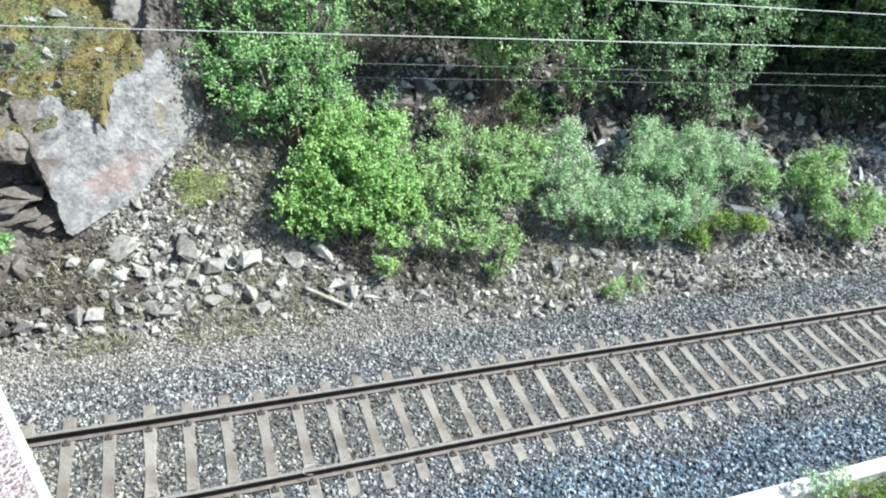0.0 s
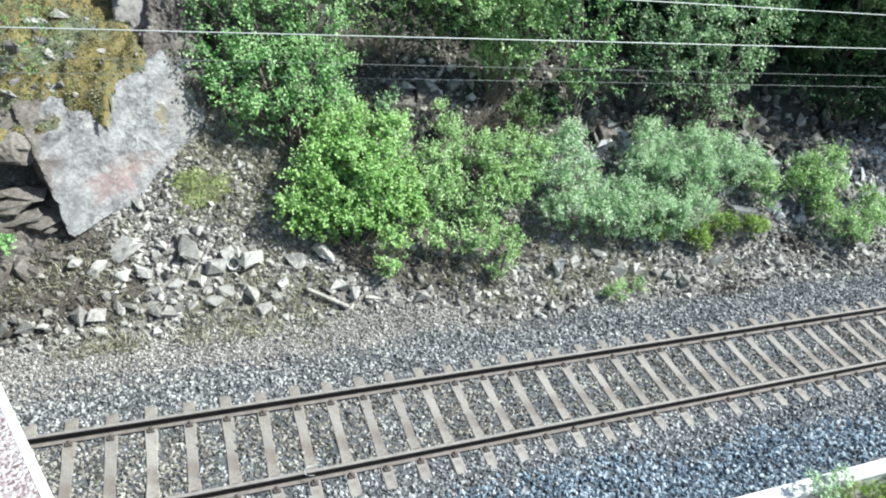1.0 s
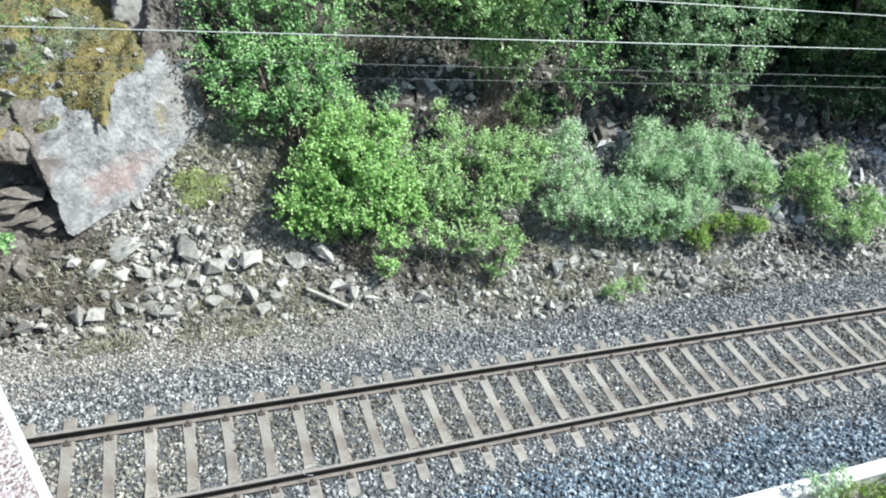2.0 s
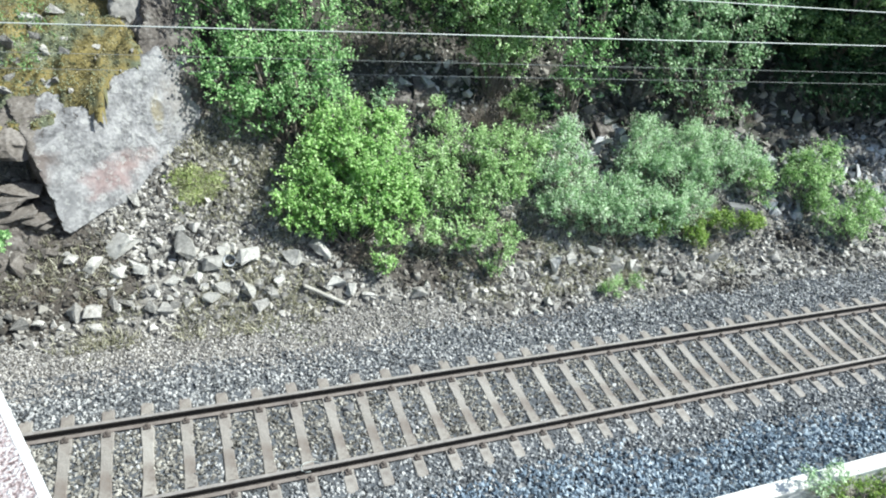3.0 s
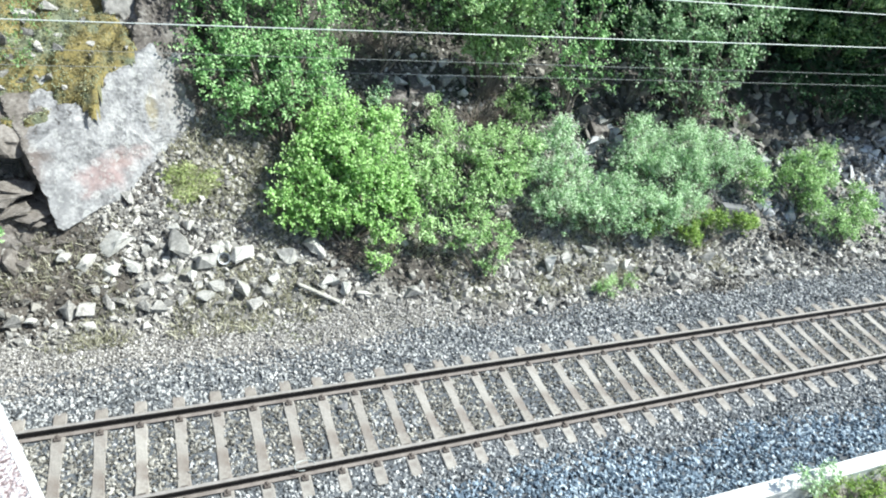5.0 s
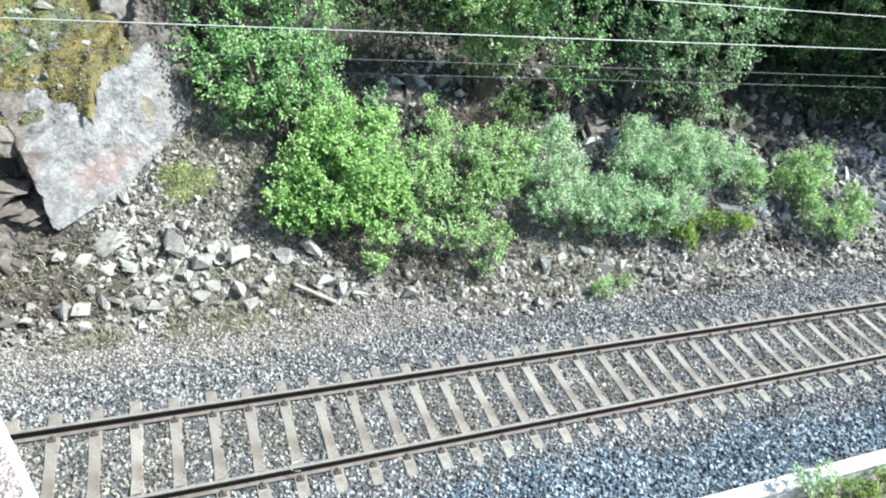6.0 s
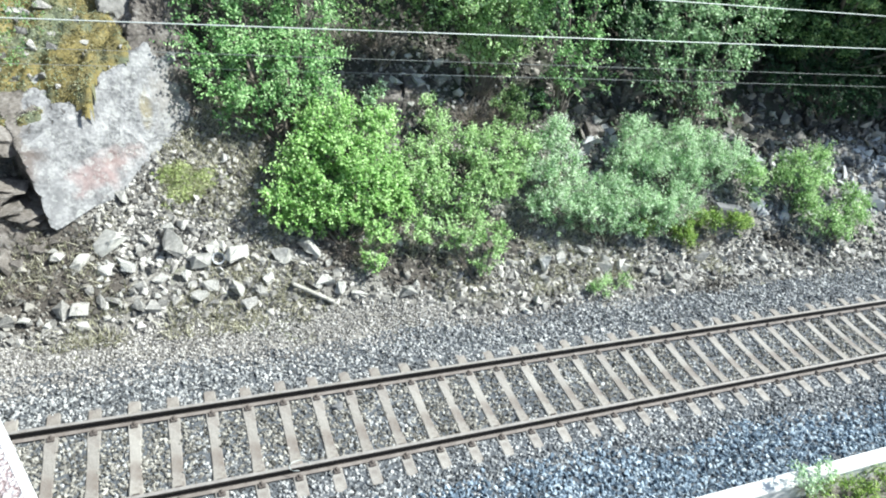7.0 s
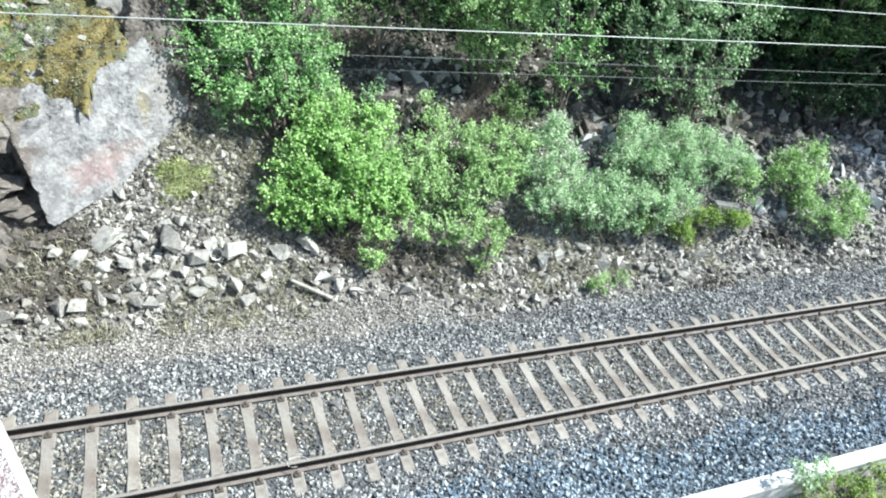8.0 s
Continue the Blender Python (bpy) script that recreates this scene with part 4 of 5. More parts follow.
plant("willow_bush", "upright pale grey-green willow bush", "bush", (10.92, 4.73), [
    (0.54, 1.47, 1.46, 0.24), (0.28, 1.04, 1.26, 0.41), (0.47, 0.7, 0.95, 0.38), (-0.14, 0.71, 0.97, 0.4), (-0.33, 1.04, 1.12, 0.26), (-0.26, 0.3, 0.65, 0.42), (0.31, 0.31, 0.62, 0.37), (-0.67, 0.41, 0.61, 0.28)],
    0.07, 1.4, M_LEAF_WILLOW, 104, 0.02, shoot=0.34, upright=0.75, gap=-0.15, slim=0.4)
plant("willow_bush", "long low grey-green willow thicket", "bush", (12.27, 3.92), [
    (-1.96, 0.48, 0.68, 0.36), (-1.45, 0.45, 0.74, 0.45), (-0.6, 0.62, 0.91, 0.49), (-0.89, 0.23, 0.6, 0.48), (0.15, 0.59, 0.88, 0.47), (-0.13, 0.1, 0.54, 0.52), (0.76, 0.22, 0.65, 0.54), (1.38, 0.01, 0.48, 0.52), (2.21, 0.24, 0.62, 0.47), (1.82, 0.55, 0.8, 0.41), (-1.4, 0.21, 0.4, 0.28), (0.64, -0.02, 0.31, 0.36), (-0.46, 0.07, 0.25, 0.23)],
    0.068, 1.45, M_LEAF_WILLOW, 105, 0.025, shoot=0.3, upright=0.65, gap=-0.18, slim=0.4)
plant("willow_bush", "pale green willow bush higher on the slope", "bush", (14.85, 4.88), [
    (-0.96, 1.4, 1.34, 0.29), (-1.36, 0.93, 1.09, 0.41), (-1.73, 0.42, 0.71, 0.43), (-0.68, 0.69, 1.02, 0.54), (-1.06, 0.18, 0.64, 0.56), (0.15, 0.66, 1.01, 0.56), (0.72, 1.27, 1.2, 0.24), (0.01, 0.13, 0.62, 0.58), (1.06, 0.52, 0.89, 0.54), (1.1, 0.1, 0.51, 0.47), (1.95, 0.41, 0.74, 0.45), (2.27, 0.18, 0.5, 0.38), (-1.71, 0.13, 0.37, 0.31), (0.4, -0.06, 0.28, 0.36)],
    0.068, 1.5, M_LEAF_WILLOW, 106, 0.025, shoot=0.32, upright=0.7, gap=-0.2, slim=0.4)
talus_bush = plant("leafy_bush", "bright green bush beside grey talus", "bush", (18.77, 4.22), [
    (-0.02, 0.7, 0.99, 0.51), (0.86, 0.85, 1.06, 0.46), (0.05, 0.26, 0.69, 0.55), (0.89, 0.4, 0.65, 0.38), (0.15, -0.08, 0.33, 0.44), (-0.41, 0.45, 0.7, 0.4), (-1.68, 0.42, 0.69, 0.42), (-1.52, 0.15, 0.38, 0.31), (-1.68, 0.76, 0.85, 0.31), (1.59, 1.17, 1.14, 0.27)],
    0.07, 1.5, M_LEAF_MID, 107, 0.025, shoot=0.26, upright=0.6, gap=-0.2)
plant("leafy_bush", "low green bush at the gravel edge", "bush", (19.75, 3.33), [
    (-0.86, 0.43, 0.66, 0.4), (-0.38, 0.17, 0.5, 0.44), (0.48, 0.32, 0.63, 0.46), (1.15, 0.61, 0.79, 0.39), (0.1, -0.07, 0.24, 0.34), (1.01, 0.14, 0.41, 0.35), (1.1, 0.97, 0.95, 0.27)],
    0.07, 1.4, M_LEAF_MID, 108, 0.02, shoot=0.24, upright=0.5, gap=-0.2)
plant("heather_shrub", "low yellow-green shrub cushion on the stones", "shrub", (14.83, 3.67), [
    (-0.46, 0.05, 0.28, 0.34), (-0.3, -0.1, 0.09, 0.22), (0.66, 0.22, 0.38, 0.33), (1.41, 0.15, 0.32, 0.3), (1.84, 0.15, 0.25, 0.2), (-1.54, 0.21, 0.35, 0.3), (0.15, 0.31, 0.41, 0.29)],
    0.055, 1.7, M_LEAF_HEATH, 109, 0.012, shoot=0.16, upright=0.6, gap=-0.4)
plant("grass_tuft", "small green weed tuft in the gravel", "weed", (11.48, 2.35), [
    (-0.25, 0.17, 0.13, 0.19), (0.16, 0.21, 0.16, 0.22), (0.65, 0.33, 0.12, 0.17), (-0.17, 0.02, 0.08, 0.11)],
    0.055, 1.6, M_LEAF_MID, 110, 0.008, shoot=0.16, upright=0.6, gap=-0.1, slim=0.35)
plant("leafy_bush", "small dark green bush in shade", "bush", (8.23, 6.59), [
    (-0.13, 0.27, 0.48, 0.28), (0.05, 0.06, 0.28, 0.25), (-0.31, 0.08, 0.24, 0.2)],
    0.06, 1.3, M_LEAF_MID, 111, 0.02, shoot=0.2, upright=0.6, gap=-0.2)
plant("heather_shrub", "dull green low shrub on the upper slope", "shrub", (9.86, 6.34), [
    (0.52, 0.32, 0.46, 0.33), (-0.24, 0.12, 0.26, 0.23), (1.0, 0.23, 0.34, 0.24), (0.31, 0.67, 0.69, 0.3), (0.77, 0.82, 0.78, 0.27)],
    0.06, 1.3, M_LEAF_DULL, 112, 0.012, shoot=0.2, upright=0.6, gap=-0.2)
plant("leafy_bush", "small pale bush beside shaded rocks", "bush", (6.78, 7.09), [
    (0.02, 0.14, 0.33, 0.24), (-0.08, -0.01, 0.15, 0.18), (0.19, 0.44, 0.46, 0.13)],
    0.07, 1.4, M_LEAF_WILLOW, 113, 0.015, shoot=0.2, upright=0.5, gap=-0.3)
plant("rowan_tree", "dense yellow-green tree on the upper slope", "tree", (10.0, 7.86), [
    (-1.04, -0.4, 2.0, 0.62), (-0.22, -0.41, 1.97, 0.66), (0.54, -0.27, 1.68, 0.54), (-0.42, -0.36, 1.25, 0.55), (0.41, -0.25, 0.94, 0.42), (-0.64, -0.23, 0.69, 0.35), (0.03, -0.26, 0.49, 0.36), (0.72, -0.15, 2.13, 0.45), (-1.31, -0.16, 1.57, 0.34), (-0.77, -0.47, 2.68, 0.7), (0.26, -0.43, 2.79, 0.72), (-1.84, -0.38, 2.53, 0.55)],
    0.08, 1.6, M_LEAF_MID, 117, 0.06, shoot=0.34, upright=0.3, gap=-0.2)
plant("rowan_tree", "dark green tree in the shade of the wood", "tree", (7.17, 8.35), [
    (1.08, -0.19, 1.44, 0.46), (0.43, -0.14, 1.53, 0.4), (-0.64, -0.28, 1.4, 0.48), (-0.01, -0.13, 1.04, 0.32), (-0.82, -0.18, 0.62, 0.28), (1.06, -0.09, 0.78, 0.26)],
    0.085, 1.0, M_LEAF_DULL, 127, 0.035, shoot=0.34, upright=0.3, gap=-0.05)
plant("birch_tree", "small pale green tree before the dark wood", "tree", (11.98, 7.18), [
    (-0.75, 0.14, 2.56, 0.42), (-0.65, 0.08, 1.81, 0.36), (-0.25, -0.08, 1.29, 0.43), (0.5, -0.06, 1.37, 0.44), (0.31, 0.13, 2.04, 0.37), (-0.45, -0.13, 0.7, 0.34), (0.95, -0.11, 0.7, 0.32), (0.37, -0.1, 0.61, 0.28), (-0.55, -0.11, 0.22, 0.18), (-0.61, 0.06, 3.27, 0.59), (0.52, 0.25, 2.65, 0.37)],
    0.085, 1.3, M_LEAF_BIRCH, 118, 0.04, shoot=0.32, upright=0.3, gap=-0.08)
# Leaves coloured dark in place of the shade at the wood edge.
plant("leafy_bush", "undergrowth at the wood edge, leaves coloured dark for shade", "bush", (21.86, 6.93), [
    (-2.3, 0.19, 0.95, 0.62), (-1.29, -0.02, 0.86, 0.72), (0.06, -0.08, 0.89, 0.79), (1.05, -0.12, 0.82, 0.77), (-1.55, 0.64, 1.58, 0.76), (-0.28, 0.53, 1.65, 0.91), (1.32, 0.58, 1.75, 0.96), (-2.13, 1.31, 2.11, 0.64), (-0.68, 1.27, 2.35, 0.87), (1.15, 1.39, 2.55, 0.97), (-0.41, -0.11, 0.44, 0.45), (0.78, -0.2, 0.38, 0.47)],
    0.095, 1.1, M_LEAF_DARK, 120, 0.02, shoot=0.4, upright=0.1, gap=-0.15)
edge_tree = plant("birch_tree", "broad grey-green tree at the wood edge", "tree", (16.18, 6.83), [
    (-1.91, 0.39, 2.43, 0.65), (-0.93, 0.48, 2.89, 0.77), (0.42, 0.47, 2.87, 0.81), (1.79, 0.68, 2.54, 0.52), (-1.97, 0.13, 1.69, 0.62), (-0.95, 0.19, 2.0, 0.7), (0.19, 0.13, 1.97, 0.76), (1.37, 0.38, 1.65, 0.4), (-1.49, -0.1, 0.99, 0.56), (-0.41, -0.11, 1.16, 0.65), (0.79, 0.05, 1.02, 0.43), (0.01, -0.24, 0.46, 0.45), (0.97, -0.14, 0.32, 0.29), (-2.27, 0.46, 2.09, 0.45), (0.77, -0.37, -0.07, 0.18), (-0.07, -0.38, -0.05, 0.21), (1.98, 0.94, 3.02, 0.49)],
    0.095, 1.25, M_LEAF_EDGE, 119, 0.06, shoot=0.38, upright=0.3, gap=-0.1)
plant("leafy_bush", "sparse grey-green bush on the mossy outcrop", "bush", (-0.95, 8.04), [
    (0.27, -1.22, 1.27, 0.5), (0.15, -0.65, 1.5, 0.44), (0.43, -1.64, 0.89, 0.4), (0.8, -0.8, 1.36, 0.4), (0.09, -1.72, 0.92, 0.38)],
    0.055, 0.35, M_LEAF_DULL, 115, 0.01, shoot=0.2, upright=0.6, gap=0.0)
plant("leafy_bush", "small green bush at the rock foot", "bush", (-1.18, 4.80), [
    (0.05, -0.34, 0.23, 0.19), (0.1, -0.51, 0.16, 0.13)],
    0.055, 1.4, M_LEAF_BIRCH, 116, 0.01, shoot=0.14)
# Both thickets take the wood's shade as their leaf colour.
plant("leafy_bush", "low thicket under the trees, coloured dark for their shade", "bush", (14.83, 8.73), [
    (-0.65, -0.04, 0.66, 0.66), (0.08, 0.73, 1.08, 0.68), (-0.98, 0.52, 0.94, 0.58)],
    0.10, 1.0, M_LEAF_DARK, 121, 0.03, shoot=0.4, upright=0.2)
plant("leafy_bush", "thicket coloured dark for the deep shade of the wood", "bush", (22.2, 8.9), [
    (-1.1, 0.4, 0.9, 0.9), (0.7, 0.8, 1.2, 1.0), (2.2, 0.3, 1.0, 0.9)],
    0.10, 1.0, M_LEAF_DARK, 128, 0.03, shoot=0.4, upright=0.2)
plant("leafy_bush", "yellow-green low bush behind the white wall", "bush", (12.20, -3.90), [
    (0.26, 0.35, 0.3, 0.22), (0.67, 0.3, 0.23, 0.18), (-0.13, 0.3, 0.29, 0.21), (1.01, 0.2, 0.08, 0.2), (1.3, 0.35, 0.25, 0.22), (1.75, 0.3, 0.2, 0.24), (0.5, -0.1, 0.1, 0.22), (1.1, -0.15, 0.1, 0.24), (1.7, -0.2, 0.1, 0.24), (2.2, 0.2, 0.2, 0.25), (-0.1, -0.2, 0.05, 0.2)],
    0.045, 1.6, M_LEAF_HEATH, 124, 0.012, shoot=0.14)
wall_bush = plant("leafy_bush", "pale green bush growing over the white wall", "bush", (12.60, -3.95), [
    (-1.12, 0.55, 0.74, 0.19), (-0.55, 0.55, 0.61, 0.21), (-0.8, 0.5, 0.45, 0.17), (-1.29, 0.5, 0.61, 0.13), (-0.45, 0.65, 0.76, 0.07), (-1.21, 0.65, 0.93, 0.07), (-0.22, 0.6, 0.64, 0.08)],
    0.045, 0.75, M_LEAF_WILLOW, 125, 0.01, shoot=0.14)


def conifer(name, label, height, width, seed, n=5200):
    """A spruce: straight trunk and drooping whorls of needled boughs."""
    rng = np.random.default_rng(seed)
    thing = tagged(new(name), label, "tree", group="dark trees of the wood")
    part("trunk", tubes("trunk", [([(0, 0, -0.4), (0.03, 0, height * 0.5), (0, 0.02, height)], [0.16, 0.10, 0.02])], M_BARK, 8), None, thing)
    h = height * (0.06 + 0.93 * rng.random(n) ** 1.3)
    w = rng.integers(0, 9, n) * (2 * math.pi / 9) + np.floor(h / 0.42) * 0.7 + rng.normal(scale=0.16, size=n)
    reach = width * (1 - h / height) ** 0.8 * rng.random(n) ** 0.55 + 0.05
    hq = np.floor(h / 0.42) * 0.42 - 0.28 * reach + rng.normal(scale=0.07, size=n)
    pos = np.stack([np.cos(w) * reach, np.sin(w) * reach, hq], 1)
    nrm = np.stack([np.cos(w) * 0.4, np.sin(w) * 0.4, np.ones(n)], 1) + rng.normal(scale=0.4, size=(n, 3))
    part("crown", leaves("crown", pos, nrm, rng.uniform(0.16, 0.34, n), rng, M_LEAF_DARK, 0.42), None, thing)
    return thing


def broadleaf(name, label, height, width, seed, material, n_blobs=16, leaf=0.1, density=60):
    rng = np.random.default_rng(seed)
    blobs = [(rng.normal(scale=width * 0.42), rng.normal(scale=width * 0.42), height * rng.uniform(0.32, 0.95), width * rng.uniform(0.28, 0.45)) for _ in range(n_blobs)]
    thing = tagged(new(name), label, "tree", group="leafy trees of the wood")
    runs = [([(0, 0, -0.4), (0.05, 0.04, height * 0.45), (0.02, 0.1, height * 0.9)], [0.11, 0.075, 0.02])]
    for b in blobs:
        runs.append(([(0.03, 0.03, b[2] * 0.55), Vector(b[:3]) * 0.7 + Vector((0, 0, b[2] * 0.2)), b[:3]], [0.045, 0.03, 0.01]))
    part("trunk", tubes("trunk", runs, M_BARK, 6), None, thing)
    pos, nrm = crown_points(blobs, density, rng, 0.32)
    part("crown", leaves("crown", pos, nrm, leaf * rng.uniform(0.7, 1.4, len(pos)), rng, material), None, thing)
    return thing


def build_wood():
    rng = np.random.default_rng(77)
    kinds = [conifer("spruce_tree", "dark green spruce in the shaded wood", 9.0, 1.9, 1), conifer("spruce_tree", "tall dark spruce in the shaded wood", 11.5, 2.2, 2),
             broadleaf("birch_tree", "dull green leafy tree on the upper slope", 6.5, 1.9, 3, M_LEAF_BIRCH),
             broadleaf("birch_tree", "leafy tree on the upper slope", 5.0, 1.7, 4, M_LEAF_DULL),
             # Tall dark tree, added to cast shade on the talus.
             broadleaf("shade_tree", "tall dark leafy tree added at the wood edge to shade the talus", 10.5, 3.0, 6, M_LEAF_DARK, 18, 0.19, 17)]
    # Trees past x = 25, mostly unseen, are added to shade the slope.
    spots = [(5.8, 12.2, 2), (8.2, 13.0, 0), (10.4, 12.2, 3), (12.3, 11.6, 1), (14.6, 12.6, 0), (16.6, 11.6, 1), (10.8, 15.4, 0), (17.5, 14.5, 0),
             (19.5, 11.2, 1), (21.6, 10.4, 0), (23.8, 10.9, 1), (25.5, 9.6, 0), (27.3, 10.6, 1), (22.6, 13.2, 1), (26.0, 13.4, 0), (20.2, 14.2, 0), (29.5, 9.4, 1), (31.0, 11.8, 0),
             (28.5, 7.9, 1), (31.0, 7.6, 0), (34.0, 8.0, 1), (3.6, 13.2, 0), (0.2, 13.8, 1), (24.5, 8.6, 0), (33.5, 7.6, 2), (-4.5, 13.0, 1), (36.5, 8.5, 1),
             (21.6, 7.6, 3), (23.6, 7.3, 2), (20.0, 8.8, 3), (18.2, 9.4, 1), (26.0, 7.4, 3), (16.2, 9.6, 0), (13.9, 9.6, 2), (11.5, 10.2, 0), (9.0, 10.6, 1), (6.8, 10.6, 2),
             (22.4, 8.9, 1), (25.0, 11.0, 1), (14.9, 10.6, 1), (26.2, 6.9, 2), (28.2, 6.6, 3), (24.4, 7.2, 2), (30.2, 7.0, 2), (22.6, 7.6, 3), (27.2, 8.4, 2), (12.6, 13.4, 1), (18.6, 12.6, 1), (4.9, 11.0, 3),
             (30.0, 6.8, 1), (27.0, 7.4, 1), (25.4, 8.2, 1), (23.4, 9.6, 1), (29.0, 8.8, 1), (32.4, 6.6, 1), (26.6, 9.6, 1), (31.6, 9.0, 1),
             (25.3, 6.9, 4), (27.6, 6.7, 4), (29.9, 6.5, 4), (24.9, 8.8, 4), (27.6, 8.8, 4)]
    used = set()
    for x, y, k in spots:
        s = rng.uniform(0.85, 1.15)
        m = pose(x, y, terrain(x, y), rng.normal(scale=2), rng.normal(scale=2), rng.uniform(0, 360))
        if k in used:
            copy_thing(kinds[k], m)
        else:
            used.add(k)
            kinds[k].matrix_world = m


build_wood()


def build_grass():
    """Thin dry and green blades in patches on the slope, at the gravel's edge and behind the wall."""
    rng = np.random.default_rng(55)
    pts = []
    while len(pts) < 26000:
        if rng.random() < 0.16:
            x, y = rng.uniform(1.9, 5.0), rng.uniform(5.0, 7.6)
        elif rng.random() < 0.75:
            x, y = rng.uniform(-2.2, 16.0), 2.7 + abs(rng.normal(scale=1.6))
            if fbm(x, y, 0.9, 5.5) < (0.12 if x > 1.2 else -0.15):
                continue
        else:
            x, y = rng.uniform(9.0, 24.0), rng.uniform(-6.5, -3.6)
        pts.append((x, y, terrain(x, y) - 0.01))
    p = np.array(pts)
    n = len(p)
    v, w = rng.normal(size=(n, 2)), rng.uniform(0.07, 0.26, n)
    tip = p + np.stack([v[:, 0] * w * 0.6, v[:, 1] * w * 0.6, w * 0.8], 1)
    a = rng.uniform(0, 2 * math.pi, n)
    side = np.stack([np.cos(a), np.sin(a), 0 * a], 1) * 0.0115
    mid = (p + tip) / 2 + np.array([0, 0, 0.02])
    verts = np.stack([p - side, p + side, mid + side * 0.8, tip, mid - side * 0.8], 1).reshape(-1, 3)
    k = (np.arange(n) * 5)[:, None]
    faces = np.concatenate([k + np.array([[0, 1, 2]]), k + np.array([[0, 2, 4]]), k + np.array([[4, 2, 3]])], 0)
    tagged(new("grass", mesh_of("grass", verts, faces, M_GRASS)), "thin dry and green grass blades among the stones", "grass", kind="stuff")


build_grass()


def build_moss_patch():
    """A low cushion of yellow-green moss and short grass beside the outcrop."""
    rng = np.random.default_rng(77)
    thing = tagged(new("moss_patch"), "yellow-green grassy moss patch beside the grey outcrop", "moss")
    thing.location = (2.4, 5.75, terrain(2.4, 5.75))
    n = 7000
    r, a = np.sqrt(rng.random(n)), rng.uniform(0, 2 * math.pi, n)
    edge = (1 + 0.3 * np.sin(3 * a + 1) + 0.2 * np.sin(5 * a)) * rng.uniform(0.75, 1.2, n)
    x, y = r * edge * np.cos(a) * 0.55, r * edge * np.sin(a) * 0.36
    z = np.array([terrain(2.4 + c, 5.75 + d) for c, d in zip(x, y)]) - thing.location.z + 0.02 + 0.09 * (1 - r * r)
    nrm = rng.normal(scale=0.45, size=(n, 3)) + np.array([0.2, -0.5, 0.8])
    part("moss", leaves("moss", np.stack([x, y, z], 1), nrm, rng.uniform(0.04, 0.09, n), rng, M_MOSSGRASS, 0.4), None, thing)
    m = 900
    k = rng.integers(0, n, m)
    p = np.stack([x, y, z], 1)[k]
    up = np.stack([rng.normal(scale=0.5, size=m), rng.normal(scale=0.5, size=m), 0.6 + 0 * k], 1)
    part("grass_blade", leaves("grass_blade", p, np.cross(up, rng.normal(size=(m, 3))), rng.uniform(0.08, 0.16, m), rng, M_GRASS, 0.12), None, thing)


build_moss_patch()


def build_plank():
    bm = bmesh.new()
    box(bm, -0.46, -0.045, -0.03, 0.46, 0.045, 0.03, 0.01)
    plank = part("plank", bm, M_WOOD, None)
    a, b = Vector((4.26, 3.49, terrain(4.26, 3.49) + 0.20)), Vector((5.08, 3.06, terrain(5.08, 3.06) + 0.14))
    d = (b - a).normalized()
    plank.matrix_world = Matrix.Translation((a + b) / 2) @ d.to_track_quat("X", "Z").to_matrix().to_4x4()
    tagged(plank, "weathered pale wooden plank lying on the stones", "plank")


build_plank()


def build_track_stone():
    """A flat dark stone lying between two sleepers."""
    v, f = block_shape(np.random.default_rng(93))
    ob = new("stone", mesh_of("stone", v * np.array([0.125, 0.095, 0.05]), f, M_BLOCK))
    ob.matrix_world = pose(4.51, 0.39, 0.01, 3, -4, 25)
    tagged(ob, "flat dark grey stone lying in the ballast between the rails", "stone")


build_track_stone()


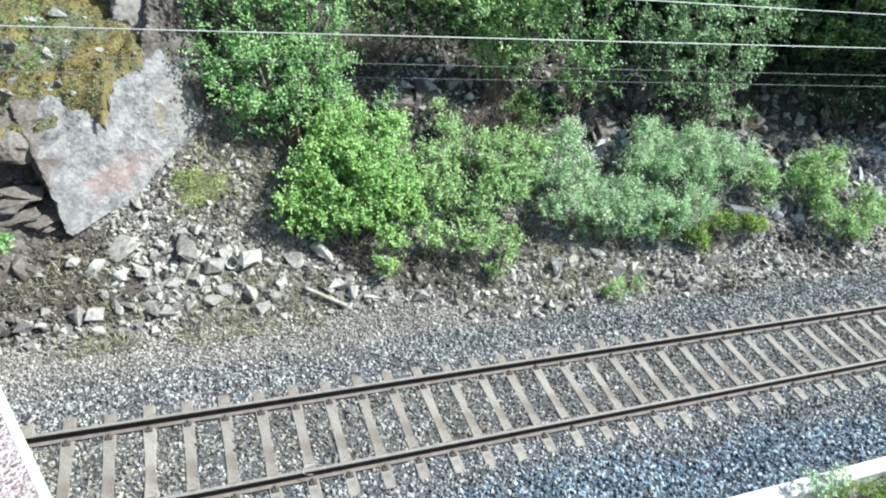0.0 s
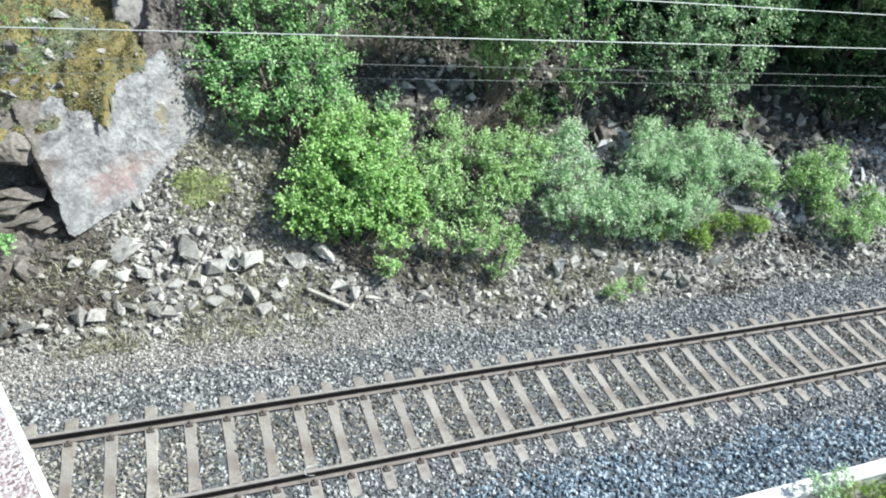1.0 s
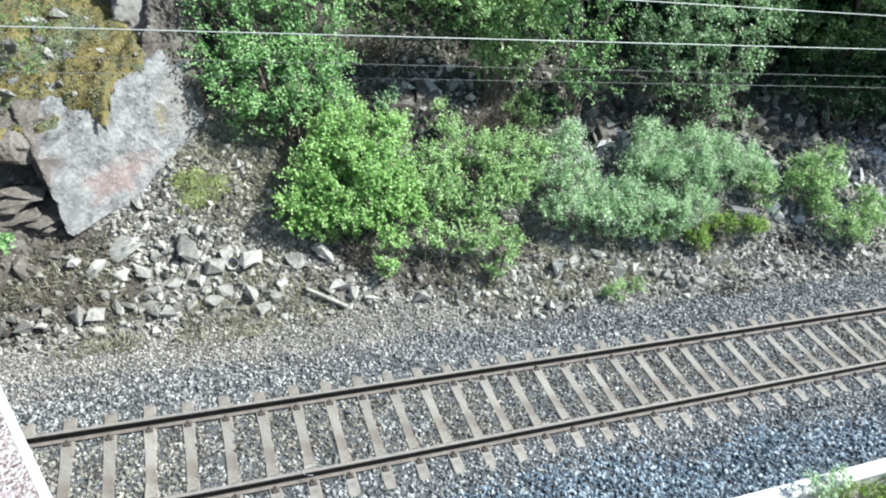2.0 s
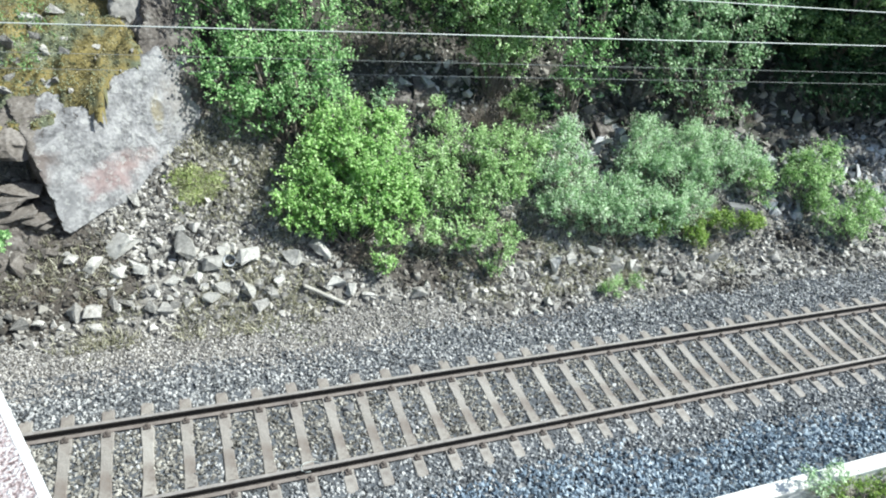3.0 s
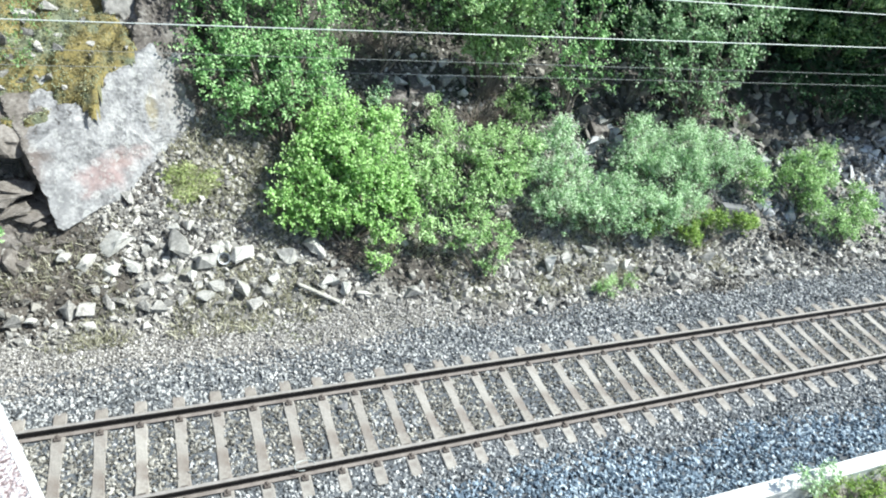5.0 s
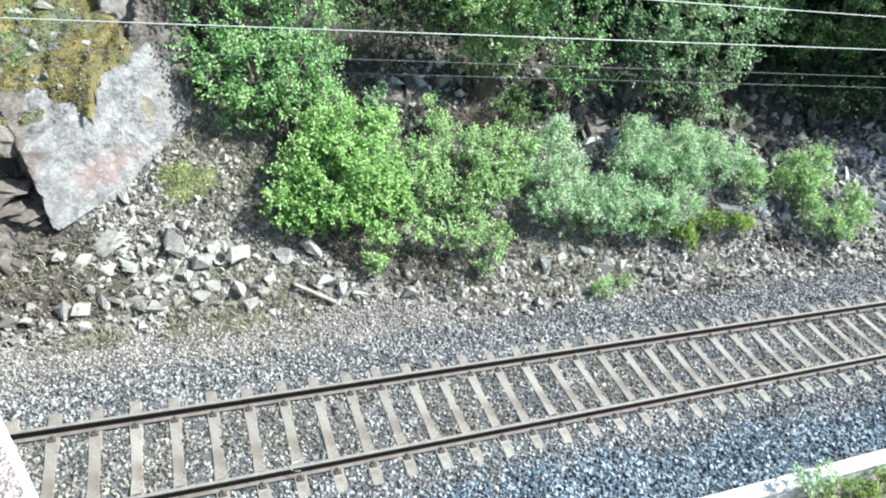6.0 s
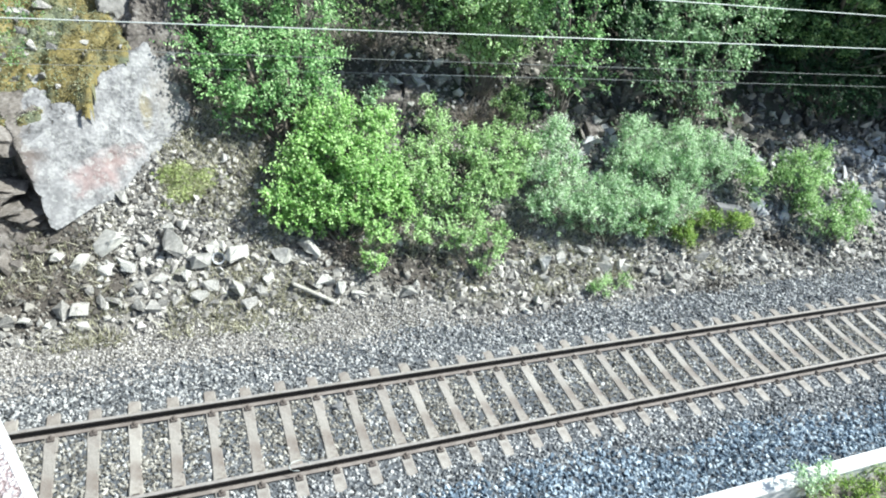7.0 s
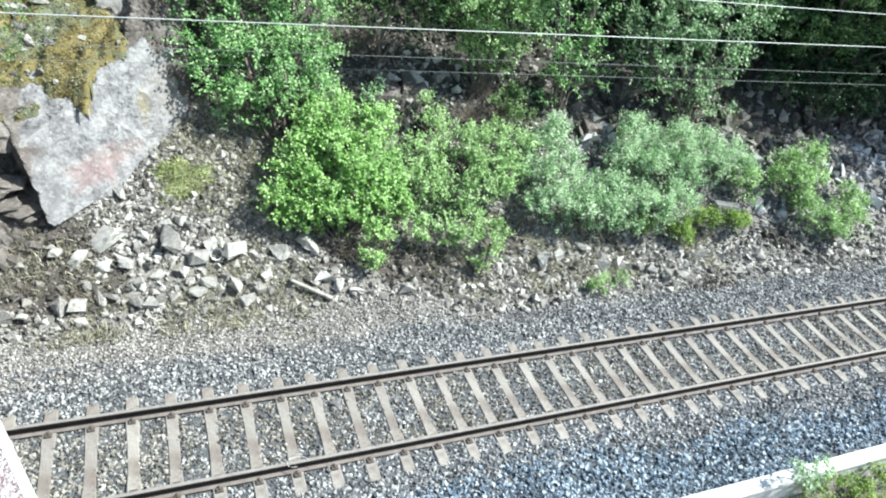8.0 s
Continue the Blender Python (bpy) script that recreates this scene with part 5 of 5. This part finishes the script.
def build_oddments():
    """Small finds on the slope and on the track."""
    v, f = tube([(0, 0, -0.09), (0, 0, 0.09)], [0.125, 0.125], 20)
    w, g = tube([(0, 0, 0.09), (0, 0, 0.06), (0, 0, -0.085)], [0.125, 0.10, 0.10], 20)
    pipe = new("pipe_end", mesh_of("pipe_end", v + w, f + [tuple(k + len(v) for k in q) for q in g], M_PIPE, smooth=True))
    pipe.matrix_world = Matrix.Translation((2.87, 4.17, terrain(2.87, 4.17) + 0.11)) @ Vector((-0.05, -0.8, 0.6)).to_track_quat("Z", "Y").to_matrix().to_4x4()
    tagged(pipe, "short pale round pipe end lying among the stones", "pipe")
    bm = bmesh.new()
    box(bm, -0.42, -0.2, -0.16, 0.42, 0.2, 0.2, 0.03)
    block = part("concrete_block", bm, M_BLOCK, None)
    block.matrix_world = pose(16.41, 4.35, terrain(16.41, 4.35) + 0.12, -4, 3, -14)
    tagged(block, "plain grey concrete block half hidden by bushes", "block")
    rng = np.random.default_rng(88)
    for x, y, n, r in ((5.55, 4.15, 90, 0.42), (5.0, 4.45, 40, 0.3), (10.2, 4.5, 50, 0.35), (9.3, 7.0, 130, 0.7), (10.1, 6.9, 120, 0.7), (9.8, 7.7, 110, 0.8), (6.3, 8.6, 130, 0.8),
                       (7.0, 8.9, 110, 0.8), (-0.5, 3.9, 60, 0.3), (0.3, 3.7, 50, 0.28), (15.8, 7.0, 90, 0.6), (18.0, 6.9, 90, 0.6)):
        runs = []
        for _ in range(n):
            a = Vector((rng.normal(scale=0.12), rng.normal(scale=0.08), -0.03))
            d = Vector((rng.normal(), rng.normal(), abs(rng.normal()) + 0.3)).normalized() * r * rng.uniform(0.5, 1.3)
            runs.append(([a, a + d * 0.5 + Vector((0, 0, 0.05)), a + d], [0.006, 0.004, 0.002]))
        twigs = new("dry_brush", tubes("dry_brush", runs, M_TWIG, 4))
        twigs.location = (x, y, terrain(x, y))
        tagged(twigs, "tangle of dry leafless brown twigs on the slope", "brushwood")
    pts = [(0.16 * math.cos(a), 0.10 * math.sin(a), 0.02 + 0.01 * math.sin(3 * a)) for a in np.linspace(0, 4.6, 16)]
    loop = new("wire_loop", tubes("wire_loop", [(pts, [0.006] * 16)], M_WIRE, 6))
    loop.location = (3.6, -0.80, 0.17)
    tagged(loop, "bent loop of loose wire lying over the rail", "wire")


build_oddments()


def sway(thing, leans):
    """A plant leaning in the wind about its foot: rows of seconds and degrees to the camera's right."""
    foot = Matrix.Translation(thing.location)
    rows = [(t, foot @ Matrix.Rotation(radians(a), 4, Vector((0.43, 0.90, 0.0)))) for t, a in leans]
    walk(thing, rows)


def motions():
    """Plants that stir in the wind."""
    sway(wall_bush, [(0.0, 0.0), (0.5, 0.4), (1.0, 0.4), (1.5, -0.3), (3.0, 0.7), (4.0, 0.8), (4.5, 1.2), (6.0, 2.0), (6.5, 4.0), (7.0, 3.6), (7.5, 3.7), (8.0, 4.7)])
    sway(tall_birch, [(0.0, 0.0), (0.5, -0.4), (1.0, -0.8), (1.5, -1.0), (3.0, -1.4), (3.5, -1.4), (4.0, -1.4), (4.5, -1.0), (6.0, -0.8), (6.5, -0.2), (7.5, 0.2), (8.0, 0.0)])
    sway(edge_tree, [(0.0, 0.0), (1.0, -0.2), (1.5, -0.2), (3.0, 0.0), (4.5, 0.0), (6.0, 0.4), (6.5, 0.6), (7.0, 0.6), (7.5, 1.0), (8.0, 0.3)])
    sway(talus_bush, [(0.0, 0.0), (0.5, -0.8), (1.0, -1.6), (1.5, -3.0), (3.0, -3.0), (3.5, -3.0), (4.0, -2.4), (4.5, -0.8), (6.0, 0.0), (6.5, 1.6), (7.0, 1.6), (7.5, -1.4), (8.0, -2.2)])


motions()
